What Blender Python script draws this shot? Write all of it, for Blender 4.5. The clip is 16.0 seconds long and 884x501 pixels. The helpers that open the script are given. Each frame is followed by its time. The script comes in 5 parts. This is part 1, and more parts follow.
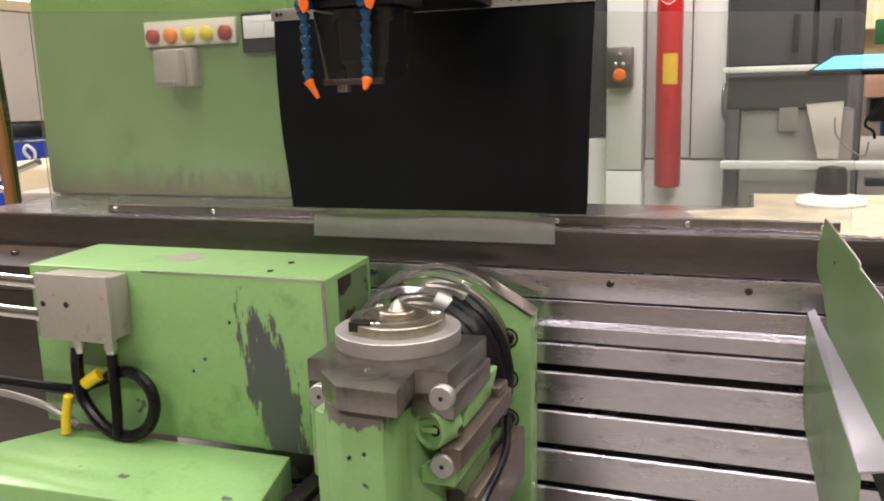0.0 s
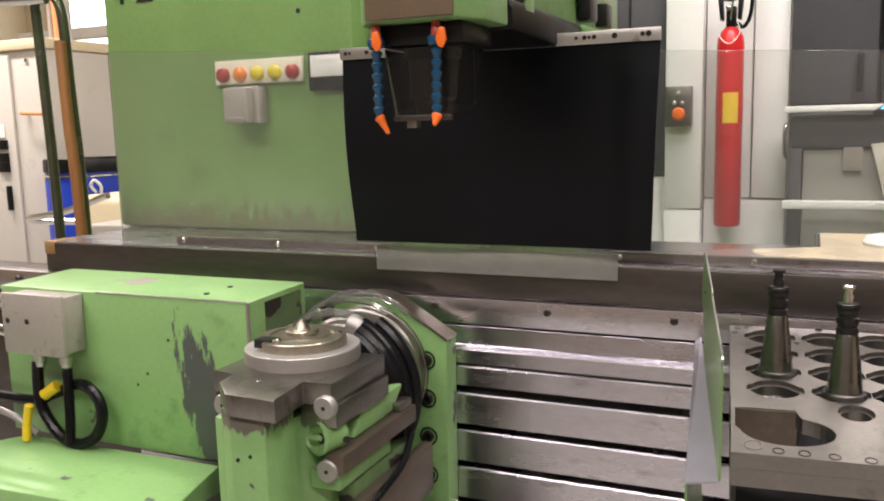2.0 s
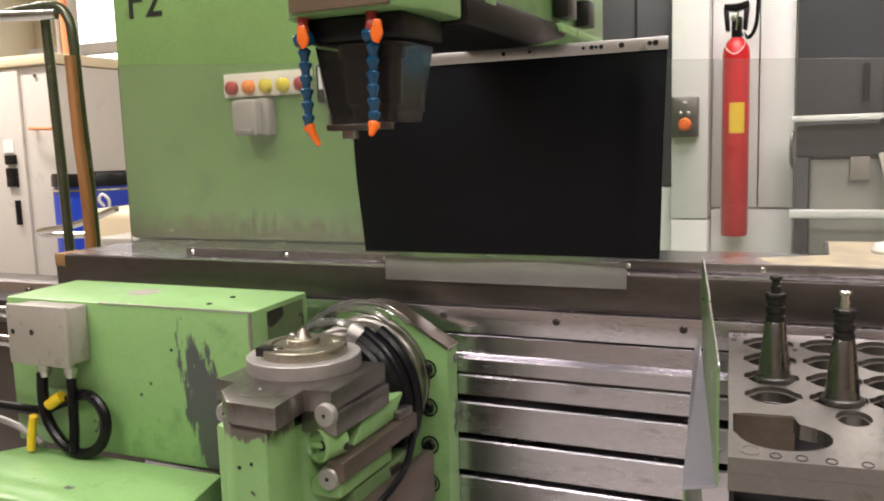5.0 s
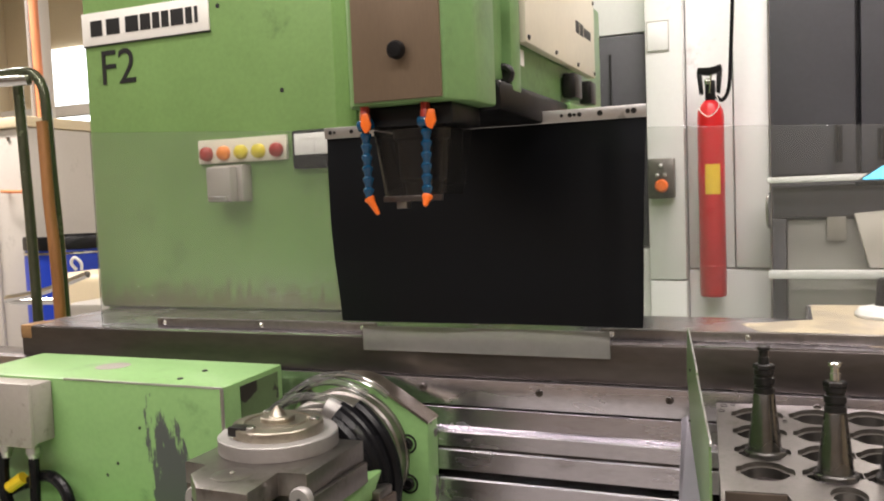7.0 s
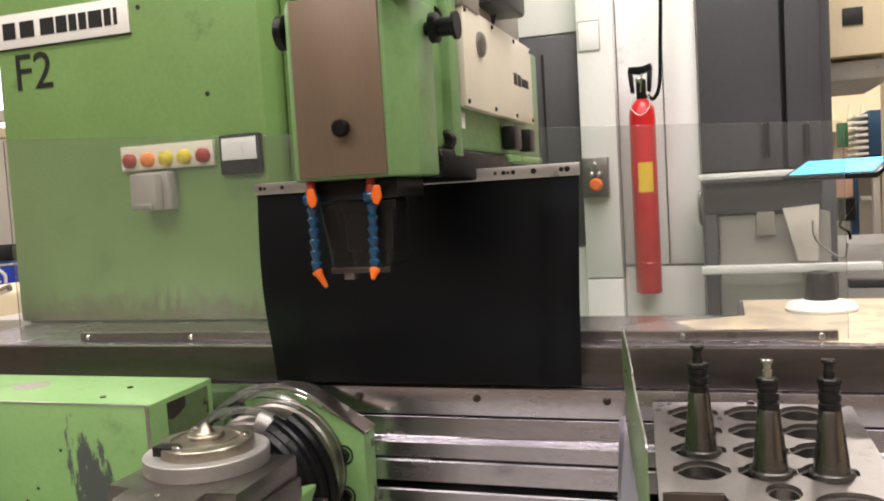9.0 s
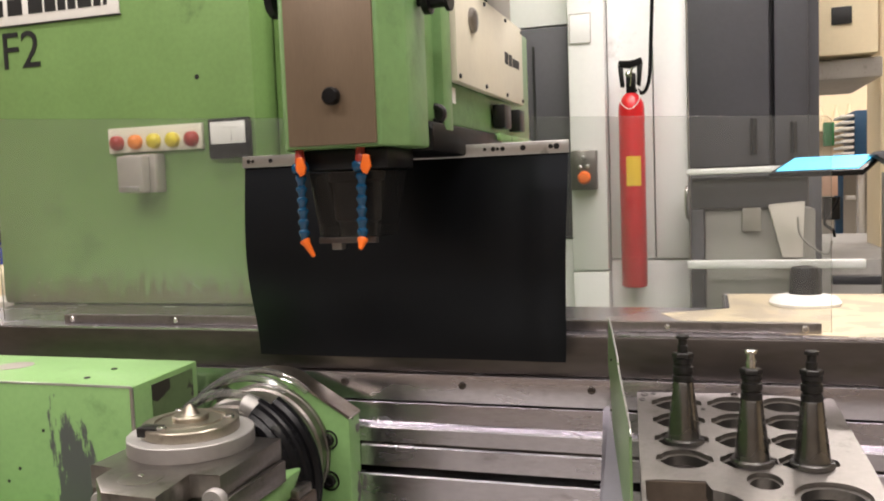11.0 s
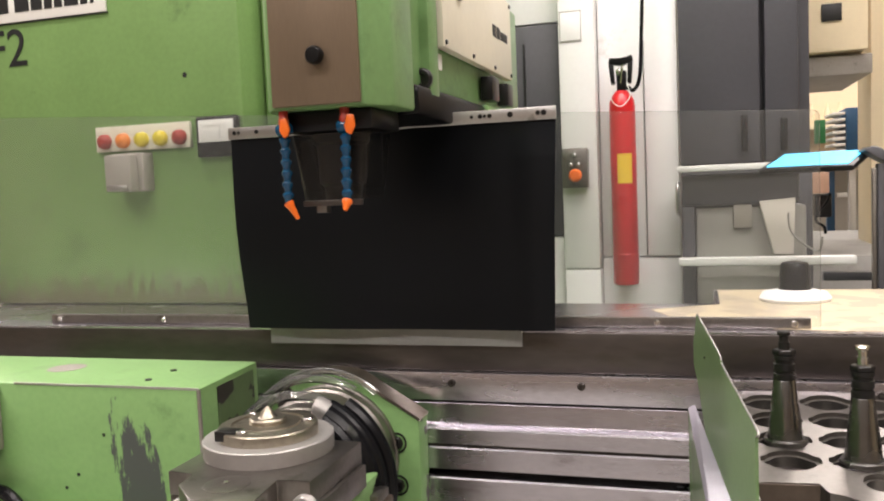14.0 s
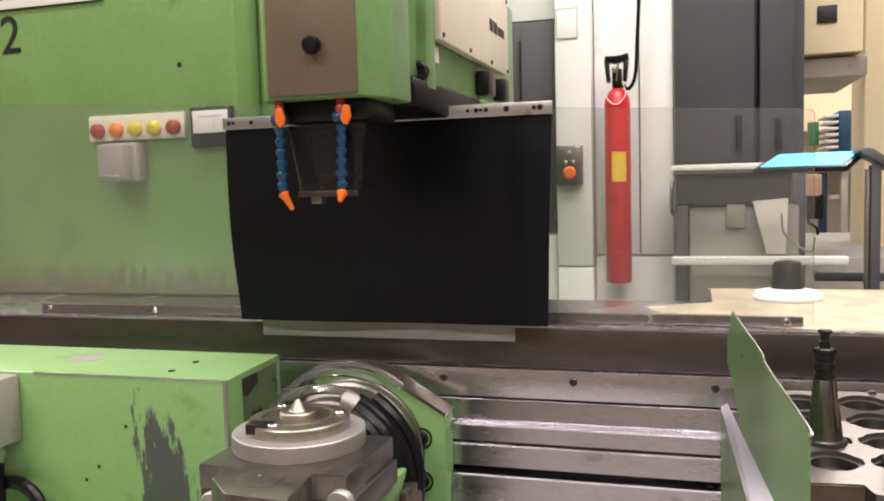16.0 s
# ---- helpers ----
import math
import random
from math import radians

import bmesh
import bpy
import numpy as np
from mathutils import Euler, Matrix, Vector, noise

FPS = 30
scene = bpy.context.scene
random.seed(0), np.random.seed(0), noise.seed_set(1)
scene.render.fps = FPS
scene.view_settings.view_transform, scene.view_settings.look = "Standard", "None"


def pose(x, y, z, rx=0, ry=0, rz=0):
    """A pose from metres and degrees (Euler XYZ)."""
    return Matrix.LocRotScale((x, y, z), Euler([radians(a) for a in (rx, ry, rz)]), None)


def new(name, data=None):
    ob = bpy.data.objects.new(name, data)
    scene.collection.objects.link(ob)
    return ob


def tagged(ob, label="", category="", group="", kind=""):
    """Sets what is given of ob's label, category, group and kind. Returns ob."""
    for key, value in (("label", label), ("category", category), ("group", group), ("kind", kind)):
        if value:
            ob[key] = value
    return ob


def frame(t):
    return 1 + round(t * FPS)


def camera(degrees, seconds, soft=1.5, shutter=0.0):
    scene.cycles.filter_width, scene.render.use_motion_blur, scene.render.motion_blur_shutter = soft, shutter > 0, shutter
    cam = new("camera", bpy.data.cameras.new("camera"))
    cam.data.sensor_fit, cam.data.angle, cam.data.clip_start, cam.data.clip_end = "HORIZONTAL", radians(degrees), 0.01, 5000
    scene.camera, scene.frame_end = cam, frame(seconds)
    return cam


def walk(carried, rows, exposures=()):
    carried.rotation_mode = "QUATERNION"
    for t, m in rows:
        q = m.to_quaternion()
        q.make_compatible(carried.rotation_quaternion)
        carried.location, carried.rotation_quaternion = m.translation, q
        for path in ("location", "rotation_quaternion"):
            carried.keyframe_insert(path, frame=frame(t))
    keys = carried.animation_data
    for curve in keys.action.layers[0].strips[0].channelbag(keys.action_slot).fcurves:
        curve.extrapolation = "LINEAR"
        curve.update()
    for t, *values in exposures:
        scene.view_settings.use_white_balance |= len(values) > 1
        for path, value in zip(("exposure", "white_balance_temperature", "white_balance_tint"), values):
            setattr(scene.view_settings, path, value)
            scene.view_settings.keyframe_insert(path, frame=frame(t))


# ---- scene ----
# ---------------------------------------------------------------- camera
cam = camera(55.62, 16.0, soft=2.0)
PATH = [
    (0, 1.3457, -0.1102, 1.5515, 20.215, -11.114, 1.729),
    (0.5, 1.3371, -0.1140, 1.5426, 20.441, -9.809, 1.304),
    (1, 1.3348, -0.1371, 1.5460, 21.806, -8.987, 1.354),
    (1.5, 1.3293, -0.1344, 1.5471, 23.100, -8.458, 1.392),
    (2, 1.3278, -0.1322, 1.5478, 23.650, -8.411, 1.494),
    (2.5, 1.3273, -0.1391, 1.5497, 24.012, -8.426, 1.590),
    (3, 1.3281, -0.1396, 1.5503, 24.058, -8.423, 1.731),
    (5.5, 1.3219, -0.1397, 1.5410, 23.930, -6.801, 1.871),
    (6, 1.3160, -0.1192, 1.5482, 23.465, -5.985, 2.263),
    (6.5, 1.3087, -0.1182, 1.5554, 22.928, -5.463, 2.136),
    (7, 1.3092, -0.1076, 1.5621, 22.435, -3.698, 2.237),
    (7.5, 1.3102, -0.0906, 1.5643, 21.193, -2.835, 2.769),
    (8, 1.3117, -0.0815, 1.5678, 19.923, -3.032, 3.273),
    (8.5, 1.3118, -0.0761, 1.5682, 18.939, -3.458, 3.481),
    (9, 1.3128, -0.0745, 1.5661, 18.346, -3.823, 3.355),
    (9.5, 1.3125, -0.0735, 1.5623, 18.012, -4.067, 2.857),
    (10, 1.3070, -0.0760, 1.5591, 17.753, -4.288, 2.361),
    (12.5, 1.3134, -0.0784, 1.5553, 17.301, -4.333, 2.210),
    (13, 1.3106, -0.0786, 1.5563, 17.414, -4.063, 2.133),
    (13.5, 1.3125, -0.0724, 1.5515, 17.415, -4.081, 2.225),
    (14, 1.3167, -0.0685, 1.5484, 17.062, -4.327, 2.453),
    (14.5, 1.3182, -0.0649, 1.5465, 16.699, -4.570, 2.432),
    (15, 1.3169, -0.0624, 1.5429, 16.399, -4.685, 2.179),
    (15.5, 1.3167, -0.0657, 1.5475, 16.302, -4.766, 1.811),
    (16, 1.3128, -0.0670, 1.5419, 16.597, -4.520, 1.575),
]
walk(cam, [(t, pose(x, y, z, 90 + pitch, roll, yaw)) for t, x, y, z, yaw, pitch, roll in PATH], exposures=[(0.0, 0.16), (5.5, 0.16), (8.5, 0.05), (10.0, 0.06), (12.5, 0.14), (16.0, 0.14)])

# ---------------------------------------------------------------- light
world = bpy.data.worlds.new("hall_air")
scene.world = world
world.use_nodes = True
world.node_tree.nodes["Background"].inputs[0].default_value = (0.80, 0.86, 1.0, 1)
world.node_tree.nodes["Background"].inputs[1].default_value = 0.25


def tube_lamp(x, y, z, sx, sy, watts, colour=(1.0, 0.908, 0.872)):
    lamp = bpy.data.lights.new("ceiling_tube", "AREA")
    lamp.shape, lamp.size, lamp.size_y, lamp.energy, lamp.color = "RECTANGLE", sx, sy, watts, colour
    ob = new("ceiling_tube", lamp)
    ob.matrix_world = pose(x, y, z)
    return ob


# The last row is a fill lamp added to brighten the white machine.
LAMPS = [(-0.6, 0.7, 4.3, 2.6, 0.22, 74), (2.6, 0.7, 4.3, 2.6, 0.22, 66), (-0.6, -1.8, 4.3, 2.6, 0.22, 108),
         (2.6, -1.8, 4.3, 2.6, 0.22, 104), (-4.5, 3.0, 4.3, 2.6, 0.3, 230), (2.6, 4.9, 4.3, 2.6, 0.3, 130), (1.5, 1.75, 4.3, 2.2, 0.22, 76)]
for row in LAMPS:
    tube_lamp(*row)


# ---------------------------------------------------------------- materials
def nodes_of(name):
    m = bpy.data.materials.new(name)
    m.use_nodes = True
    nt = m.node_tree
    return m, nt, nt.nodes["Principled BSDF"]


def add(nt, kind, **values):
    n = nt.nodes.new(kind)
    for k, v in values.items():
        n.inputs[k].default_value = v
    return n


def ramp(nt, source, a, b, ca, cb):
    r = nt.nodes.new("ShaderNodeValToRGB")
    r.color_ramp.elements[0].position, r.color_ramp.elements[1].position = a, b
    r.color_ramp.elements[0].color, r.color_ramp.elements[1].color = (*ca, 1), (*cb, 1)
    nt.links.new(source, r.inputs[0])
    return r.outputs[0]


def mix(nt, fac, a, b, blend="MIX"):
    n = nt.nodes.new("ShaderNodeMix")
    n.data_type, n.blend_type = "RGBA", blend
    for socket, v in ((n.inputs["Factor"], fac), (n.inputs["A"], a), (n.inputs["B"], b)):
        if hasattr(v, "links"):
            nt.links.new(v, socket)
        elif isinstance(v, tuple):
            socket.default_value = (*v, 1)
        else:
            socket.default_value = v
    return n.outputs["Result"]


def surface(name, colour, rough=0.5, metal=0.0, vary=0.12, scale=6.0, fine=60.0, bump=0.08, stretch=(1, 1, 1), coat=0.0, dirt=0.0, dirt_colour=(0.08, 0.07, 0.05)):
    """Base colour with two scales of variation, matching roughness changes and fine relief."""
    m, nt, b = nodes_of(name)
    tc = nt.nodes.new("ShaderNodeTexCoord")
    mp = nt.nodes.new("ShaderNodeMapping")
    mp.inputs["Scale"].default_value = stretch
    nt.links.new(tc.outputs["Object"], mp.inputs["Vector"])
    big = add(nt, "ShaderNodeTexNoise", Scale=scale, Detail=5.0, Roughness=0.6)
    small = add(nt, "ShaderNodeTexNoise", Scale=fine, Detail=3.0)
    nt.links.new(mp.outputs[0], big.inputs["Vector"])
    nt.links.new(mp.outputs[0], small.inputs["Vector"])
    lo = tuple(max(0.0, c * (1 - vary)) for c in colour)
    hi = tuple(min(1.0, c * (1 + vary)) for c in colour)
    col = mix(nt, 0.35, ramp(nt, big.outputs[0], 0.3, 0.7, lo, hi), ramp(nt, small.outputs[0], 0.3, 0.7, lo, hi))
    if dirt:
        d = add(nt, "ShaderNodeTexNoise", Scale=scale * 2.3, Detail=6.0, Roughness=0.7)
        nt.links.new(mp.outputs[0], d.inputs["Vector"])
        f = ramp(nt, d.outputs[0], 0.62 - dirt * 0.2, 0.75, (0, 0, 0), (0.8, 0.8, 0.8))
        col = mix(nt, f, col, dirt_colour)
    nt.links.new(col, b.inputs["Base Color"])
    r = nt.nodes.new("ShaderNodeMapRange")
    r.inputs["To Min"].default_value, r.inputs["To Max"].default_value = max(0.03, rough - 0.1), min(1.0, rough + 0.1)
    nt.links.new(big.outputs[0], r.inputs["Value"])
    nt.links.new(r.outputs[0], b.inputs["Roughness"])
    b.inputs["Metallic"].default_value = metal
    b.inputs["Coat Weight"].default_value = coat
    bp = add(nt, "ShaderNodeBump", Strength=bump, Distance=0.002)
    nt.links.new(small.outputs[0], bp.inputs["Height"])
    nt.links.new(bp.outputs[0], b.inputs["Normal"])
    return m


def chipped_paint(name, colour, under=(0.09, 0.10, 0.09), chips=0.725, patch=None, grime=0.26, bare=(0.075, 0.085, 0.08), soft=0.065, lean=0.0):
    """Machine enamel with small chips; patch = (x, y, z, rx, ry, rz) bares a ragged scraped area of that middle and half size."""
    m = surface(name, colour, rough=0.36, vary=0.13, scale=3.0, fine=90, bump=0.05, dirt=grime, dirt_colour=tuple(c * 0.45 for c in colour))
    nt = m.node_tree
    b = nt.nodes["Principled BSDF"]
    base = b.inputs["Base Color"].links[0].from_socket
    tc = nt.nodes.new("ShaderNodeTexCoord")
    v = add(nt, "ShaderNodeTexNoise", Scale=17.0, Detail=2.0, Roughness=0.45)
    nt.links.new(tc.outputs["Object"], v.inputs["Vector"])
    col = mix(nt, ramp(nt, v.outputs[0], chips, chips + 0.012, (0, 0, 0), (1, 1, 1)), base, under)
    if patch:
        mp = nt.nodes.new("ShaderNodeMapping")
        mp.vector_type = "TEXTURE"
        mp.inputs["Location"].default_value, mp.inputs["Scale"].default_value = patch[:3], patch[3:]
        mp.inputs["Rotation"].default_value = (0, radians(lean), 0)
        nt.links.new(tc.outputs["Object"], mp.inputs["Vector"])
        ln = nt.nodes.new("ShaderNodeVectorMath")
        ln.operation = "LENGTH"
        nt.links.new(mp.outputs[0], ln.inputs[0])
        st = nt.nodes.new("ShaderNodeMapping")
        st.inputs["Scale"].default_value = (60, 60, 16)
        nt.links.new(tc.outputs["Object"], st.inputs["Vector"])
        ns = add(nt, "ShaderNodeTexNoise", Scale=1.0, Detail=4.0, Roughness=0.65)
        nt.links.new(st.outputs[0], ns.inputs["Vector"])
        near = nt.nodes.new("ShaderNodeMath")
        near.operation = "MULTIPLY"
        near.inputs[1].default_value = 0.4
        nt.links.new(ln.outputs["Value"], near.inputs[0])
        ma = nt.nodes.new("ShaderNodeMath")
        ma.operation = "MULTIPLY_ADD"
        ma.inputs[1].default_value = 0.6
        nt.links.new(ns.outputs[0], ma.inputs[0])
        nt.links.new(near.outputs[0], ma.inputs[2])
        col = mix(nt, ramp(nt, ma.outputs[0], 0.5675 - soft / 2, 0.5675 + soft / 2, (1, 1, 1), (0, 0, 0)), col, bare)
    nt.links.new(col, b.inputs["Base Color"])
    return m


def glowing(name, colour, strength):
    m, nt, b = nodes_of(name)
    b.inputs["Base Color"].default_value = (*colour, 1)
    b.inputs["Emission Color"].default_value = (*colour, 1)
    b.inputs["Emission Strength"].default_value = strength
    return m


def clear_sheet(name, haze, tint, rough=0.12):
    m, nt, b = nodes_of(name)
    out = nt.nodes["Material Output"]
    nt.nodes.remove(b)
    tr = nt.nodes.new("ShaderNodeBsdfTransparent")
    tr.inputs[0].default_value = (*tint, 1)
    df = nt.nodes.new("ShaderNodeBsdfDiffuse")
    df.inputs[0].default_value = (0.62, 0.62, 0.60, 1)
    gl = nt.nodes.new("ShaderNodeBsdfGlossy")
    gl.inputs["Roughness"].default_value = rough
    tc = nt.nodes.new("ShaderNodeTexCoord")
    n = add(nt, "ShaderNodeTexNoise", Scale=4.0, Detail=6.0, Roughness=0.7)
    nt.links.new(tc.outputs["Object"], n.inputs["Vector"])
    mr = nt.nodes.new("ShaderNodeMapRange")
    mr.inputs["To Min"].default_value, mr.inputs["To Max"].default_value = haze * 0.5, haze * 1.5
    nt.links.new(n.outputs[0], mr.inputs["Value"])
    m1 = nt.nodes.new("ShaderNodeMixShader")
    nt.links.new(mr.outputs[0], m1.inputs[0])
    nt.links.new(tr.outputs[0], m1.inputs[1])
    nt.links.new(df.outputs[0], m1.inputs[2])
    fr = add(nt, "ShaderNodeFresnel", IOR=1.45)
    m2 = nt.nodes.new("ShaderNodeMixShader")
    nt.links.new(fr.outputs[0], m2.inputs[0])
    nt.links.new(m1.outputs[0], m2.inputs[1])
    nt.links.new(gl.outputs[0], m2.inputs[2])
    nt.links.new(m2.outputs[0], out.inputs[0])
    return m


def matt(m, level, tint=(1, 1, 1)):
    b = m.node_tree.nodes["Principled BSDF"]
    b.inputs["Specular IOR Level"].default_value = level
    b.inputs["Specular Tint"].default_value = (*tint, 1)
    return m


GREEN = (0.225, 0.40, 0.150)
M = {
    "green": chipped_paint("machine_green", GREEN),
    "green_worn": chipped_paint("worn_green", (0.20, 0.36, 0.135), under=(0.05, 0.045, 0.04), chips=0.655, grime=0.5),
    "green_head": chipped_paint("head_green", (0.165, 0.30, 0.115), chips=0.76, grime=0.42),
    "green_column": chipped_paint("column_green", (0.178, 0.305, 0.100), chips=0.9, grime=0.08, patch=(-0.08, -0.236, -0.01, 0.95, 0.3, 0.105), bare=(0.125, 0.135, 0.06), soft=0.20),
    "green_sheet": chipped_paint("sheet_green", (0.16, 0.26, 0.11), chips=0.72, grime=0.4),
    "green_body": chipped_paint("casting_green", (0.20, 0.36, 0.135), under=(0.05, 0.045, 0.04), chips=0.70, grime=0.3, patch=(0.03, -0.25, 0.475, 0.11, 0.12, 0.042), bare=(0.11, 0.10, 0.085), soft=0.03),
    "grimy": chipped_paint("grimy_green", (0.12, 0.19, 0.08), under=(0.022, 0.018, 0.014), chips=0.53, grime=0.8),
    "green_box": chipped_paint("box_green", GREEN, chips=0.745, patch=(0.205, -0.10, 0.105, 0.066, 0.3, 0.225), lean=-14, soft=0.045),
    "steel": surface("ground_steel", (0.57, 0.545, 0.595), rough=0.26, metal=1.0, vary=0.2, scale=5, fine=120, stretch=(0.6, 1, 2), dirt=0.25, dirt_colour=(0.20, 0.17, 0.17)),
    "steel_dark": surface("oiled_dark_steel", (0.105, 0.092, 0.085), rough=0.36, metal=0.85, vary=0.25, scale=4, fine=80, stretch=(0.3, 1, 1), dirt=0.25),
    "steel_grey": surface("blued_steel", (0.25, 0.232, 0.215), rough=0.33, metal=0.95, vary=0.2, scale=8, fine=110, dirt=0.2),
    "alu": surface("bare_aluminium", (0.62, 0.61, 0.60), rough=0.35, metal=1.0, vary=0.1, scale=9, fine=150, dirt=0.1),
    "rack": surface("oiled_rack_steel", (0.22, 0.205, 0.19), rough=0.38, metal=0.85, vary=0.15, scale=7, fine=120, dirt=0.2),
    "bright": surface("polished_steel", (0.72, 0.71, 0.69), rough=0.18, metal=1.0, vary=0.1, scale=12, fine=140),
    "tool": surface("hardened_tool_steel", (0.23, 0.225, 0.22), rough=0.27, metal=1.0, vary=0.2, scale=14, fine=120),
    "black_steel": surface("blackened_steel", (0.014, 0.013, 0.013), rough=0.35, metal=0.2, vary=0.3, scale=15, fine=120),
    "rubber": matt(surface("black_rubber_sheet", (0.0020, 0.0022, 0.0028), rough=0.34, vary=0.3, scale=4, fine=150, bump=0.02), 0.34, (0.80, 0.88, 1.0)),
    "black_plastic": matt(surface("black_plastic", (0.005, 0.005, 0.0055), rough=0.35, vary=0.2, scale=20, fine=150), 0.28),
    "cable": matt(surface("oily_black_cable", (0.007, 0.007, 0.008), rough=0.24, vary=0.3, scale=30, fine=160), 0.2),
    "ring": surface("matt_zinc_ring", (0.40, 0.385, 0.37), rough=0.5, metal=0.7, vary=0.1, scale=10, fine=120),
    "turned": surface("turned_oily_steel", (0.40, 0.365, 0.30), rough=0.36, metal=1.0, vary=0.2, scale=14, fine=120, dirt=0.2),
    "worn_cream": chipped_paint("worn_cream_paint", (0.62, 0.52, 0.36), under=(0.48, 0.40, 0.30), chips=0.53, grime=0.1),
    "rust": surface("rusty_corner", (0.24, 0.13, 0.05), rough=0.7, vary=0.4, scale=30, fine=150, bump=0.3),
    "brown": surface("brown_anodised_plate", (0.180, 0.130, 0.085), rough=0.45, metal=0.25, vary=0.12, scale=3, fine=120, stretch=(3, 1, 0.4)),
    "apron_grey": surface("grey_apron_enamel", (0.30, 0.29, 0.265), rough=0.45, vary=0.15, scale=2),
    "cream_plate": surface("cream_cover_plate", (0.72, 0.68, 0.55), rough=0.45, vary=0.06, scale=4),
    "white_paint": surface("white_machine_enamel", (0.86, 0.86, 0.85), rough=0.4, vary=0.04, scale=2, fine=60, bump=0.03, dirt=0.05, dirt_colour=(0.5, 0.48, 0.44)),
    "dark_panel": surface("charcoal_enamel", (0.060, 0.060, 0.068), rough=0.42, vary=0.12, scale=2, fine=80),
    "red": surface("red_cylinder_paint", (0.60, 0.012, 0.018), rough=0.3, vary=0.08, scale=5, coat=0.3),
    "yellow": surface("yellow_label", (0.85, 0.55, 0.03), rough=0.5, vary=0.08, scale=20),
    "orange": surface("orange_plastic", (0.85, 0.16, 0.015), rough=0.35, vary=0.08, scale=20),
    "blue": surface("blue_hose_plastic", (0.005, 0.055, 0.125), rough=0.16, vary=0.12, scale=20),
    "cab_blue": surface("petrol_blue_enamel", (0.015, 0.075, 0.17), rough=0.4, vary=0.1, scale=6),
    "pink": surface("pinkish_cardboard", (0.62, 0.40, 0.30), rough=0.8, vary=0.08, scale=8),
    "box_green_small": surface("green_carton", (0.02, 0.16, 0.05), rough=0.6, vary=0.1, scale=8),
    # Darkened copy of the wall paint, keeps reflections of the south wall low.
    "pale_wall": surface("dimmed_wall_paint", (0.27, 0.225, 0.18), rough=0.7, vary=0.05, scale=1.5, fine=30),
    "bar_brown": surface("brown_oily_bar", (0.15, 0.118, 0.095), rough=0.38, metal=0.7, vary=0.25, scale=9, fine=90, stretch=(1, 0.3, 1)),
    "drum_blue": surface("blue_drum_plastic", (0.012, 0.045, 0.42), rough=0.4, vary=0.12, scale=4),
    "lamp_red": surface("red_lens", (0.32, 0.03, 0.02), rough=0.3, vary=0.1, scale=20),
    "lamp_orange": surface("orange_lens", (0.75, 0.22, 0.03), rough=0.3, vary=0.1, scale=20),
    "lamp_yellow": surface("yellow_lens", (0.62, 0.50, 0.03), rough=0.3, vary=0.1, scale=20),
    "label_white": surface("white_plate", (0.80, 0.78, 0.72), rough=0.45, vary=0.05, scale=12),
    "ink": surface("black_ink", (0.012, 0.012, 0.012), rough=0.5, vary=0.2, scale=30),
    "grey_box": surface("grey_enamel_box", (0.33, 0.305, 0.27), rough=0.42, metal=0.1, vary=0.1, scale=10, fine=140, dirt=0.12),
    "beige": surface("beige_cabinet_enamel", (0.60, 0.56, 0.50), rough=0.45, vary=0.05, scale=2, dirt=0.05, dirt_colour=(0.4, 0.37, 0.32)),
    "wall": surface("cream_wall_paint", (0.70, 0.58, 0.40), rough=0.7, vary=0.06, scale=1.5, fine=30),
    "cream": surface("cream_enamel", (0.80, 0.68, 0.46), rough=0.5, vary=0.05, scale=2),
    "concrete": surface("grey_floor_concrete", (0.33, 0.32, 0.30), rough=0.55, vary=0.15, scale=1.5, fine=25, dirt=0.2, dirt_colour=(0.18, 0.17, 0.16)),
    "ceiling": surface("ceiling_sheeting", (0.55, 0.54, 0.52), rough=0.7, vary=0.06, scale=1),
    "pipe_green": surface("dark_green_tube", (0.10, 0.11, 0.07), rough=0.25, metal=0.6, vary=0.2, scale=8),
    "wood": surface("worn_wooden_pole", (0.30, 0.13, 0.04), rough=0.5, vary=0.3, scale=6, fine=50, stretch=(6, 6, 0.4)),
    "chrome": surface("chromed_tube", (0.75, 0.74, 0.72), rough=0.15, metal=1.0, vary=0.06, scale=8),
    "pipe_orange": surface("orange_pipe_paint", (0.80, 0.28, 0.12), rough=0.5, vary=0.1, scale=8),
    "panel": clear_sheet("scratched_acrylic", 0.036, (0.93, 0.94, 0.93)),
    "guard": clear_sheet("smoky_spindle_guard", 0.012, (0.26, 0.25, 0.25), 0.2),
    "film": clear_sheet("hazy_plastic_strip", 0.34, (0.80, 0.80, 0.74), 0.2),
    "hose_clear": clear_sheet("clear_hose", 0.10, (0.88, 0.88, 0.86), 0.05),
    "screen": glowing("blue_screen", (0.10, 0.55, 0.85), 1.6),
    "daylight": glowing("bright_window_pane", (0.92, 0.97, 1.0), 3.0),
    "tube": glowing("fluorescent_tube", (1.0, 0.94, 0.85), 6.0),
    "yellow_cable": surface("yellow_cable_sleeve", (0.75, 0.52, 0.02), rough=0.4, vary=0.1, scale=30),
    "lilac": surface("zinc_plated_lip", (0.42, 0.41, 0.46), rough=0.36, metal=0.8, vary=0.06, scale=6),
    "paper": surface("white_paper", (0.82, 0.81, 0.77), rough=0.8, vary=0.03, scale=10),
}

# ---------------------------------------------------------------- mesh helpers
ORIGIN = {}


def thing(name, at, label, category, group="", kind=""):
    ob = new(name)
    ob.empty_display_size = 0.05
    ob.location = at
    ORIGIN[ob] = Vector(at)
    return tagged(ob, label, category, group, kind)


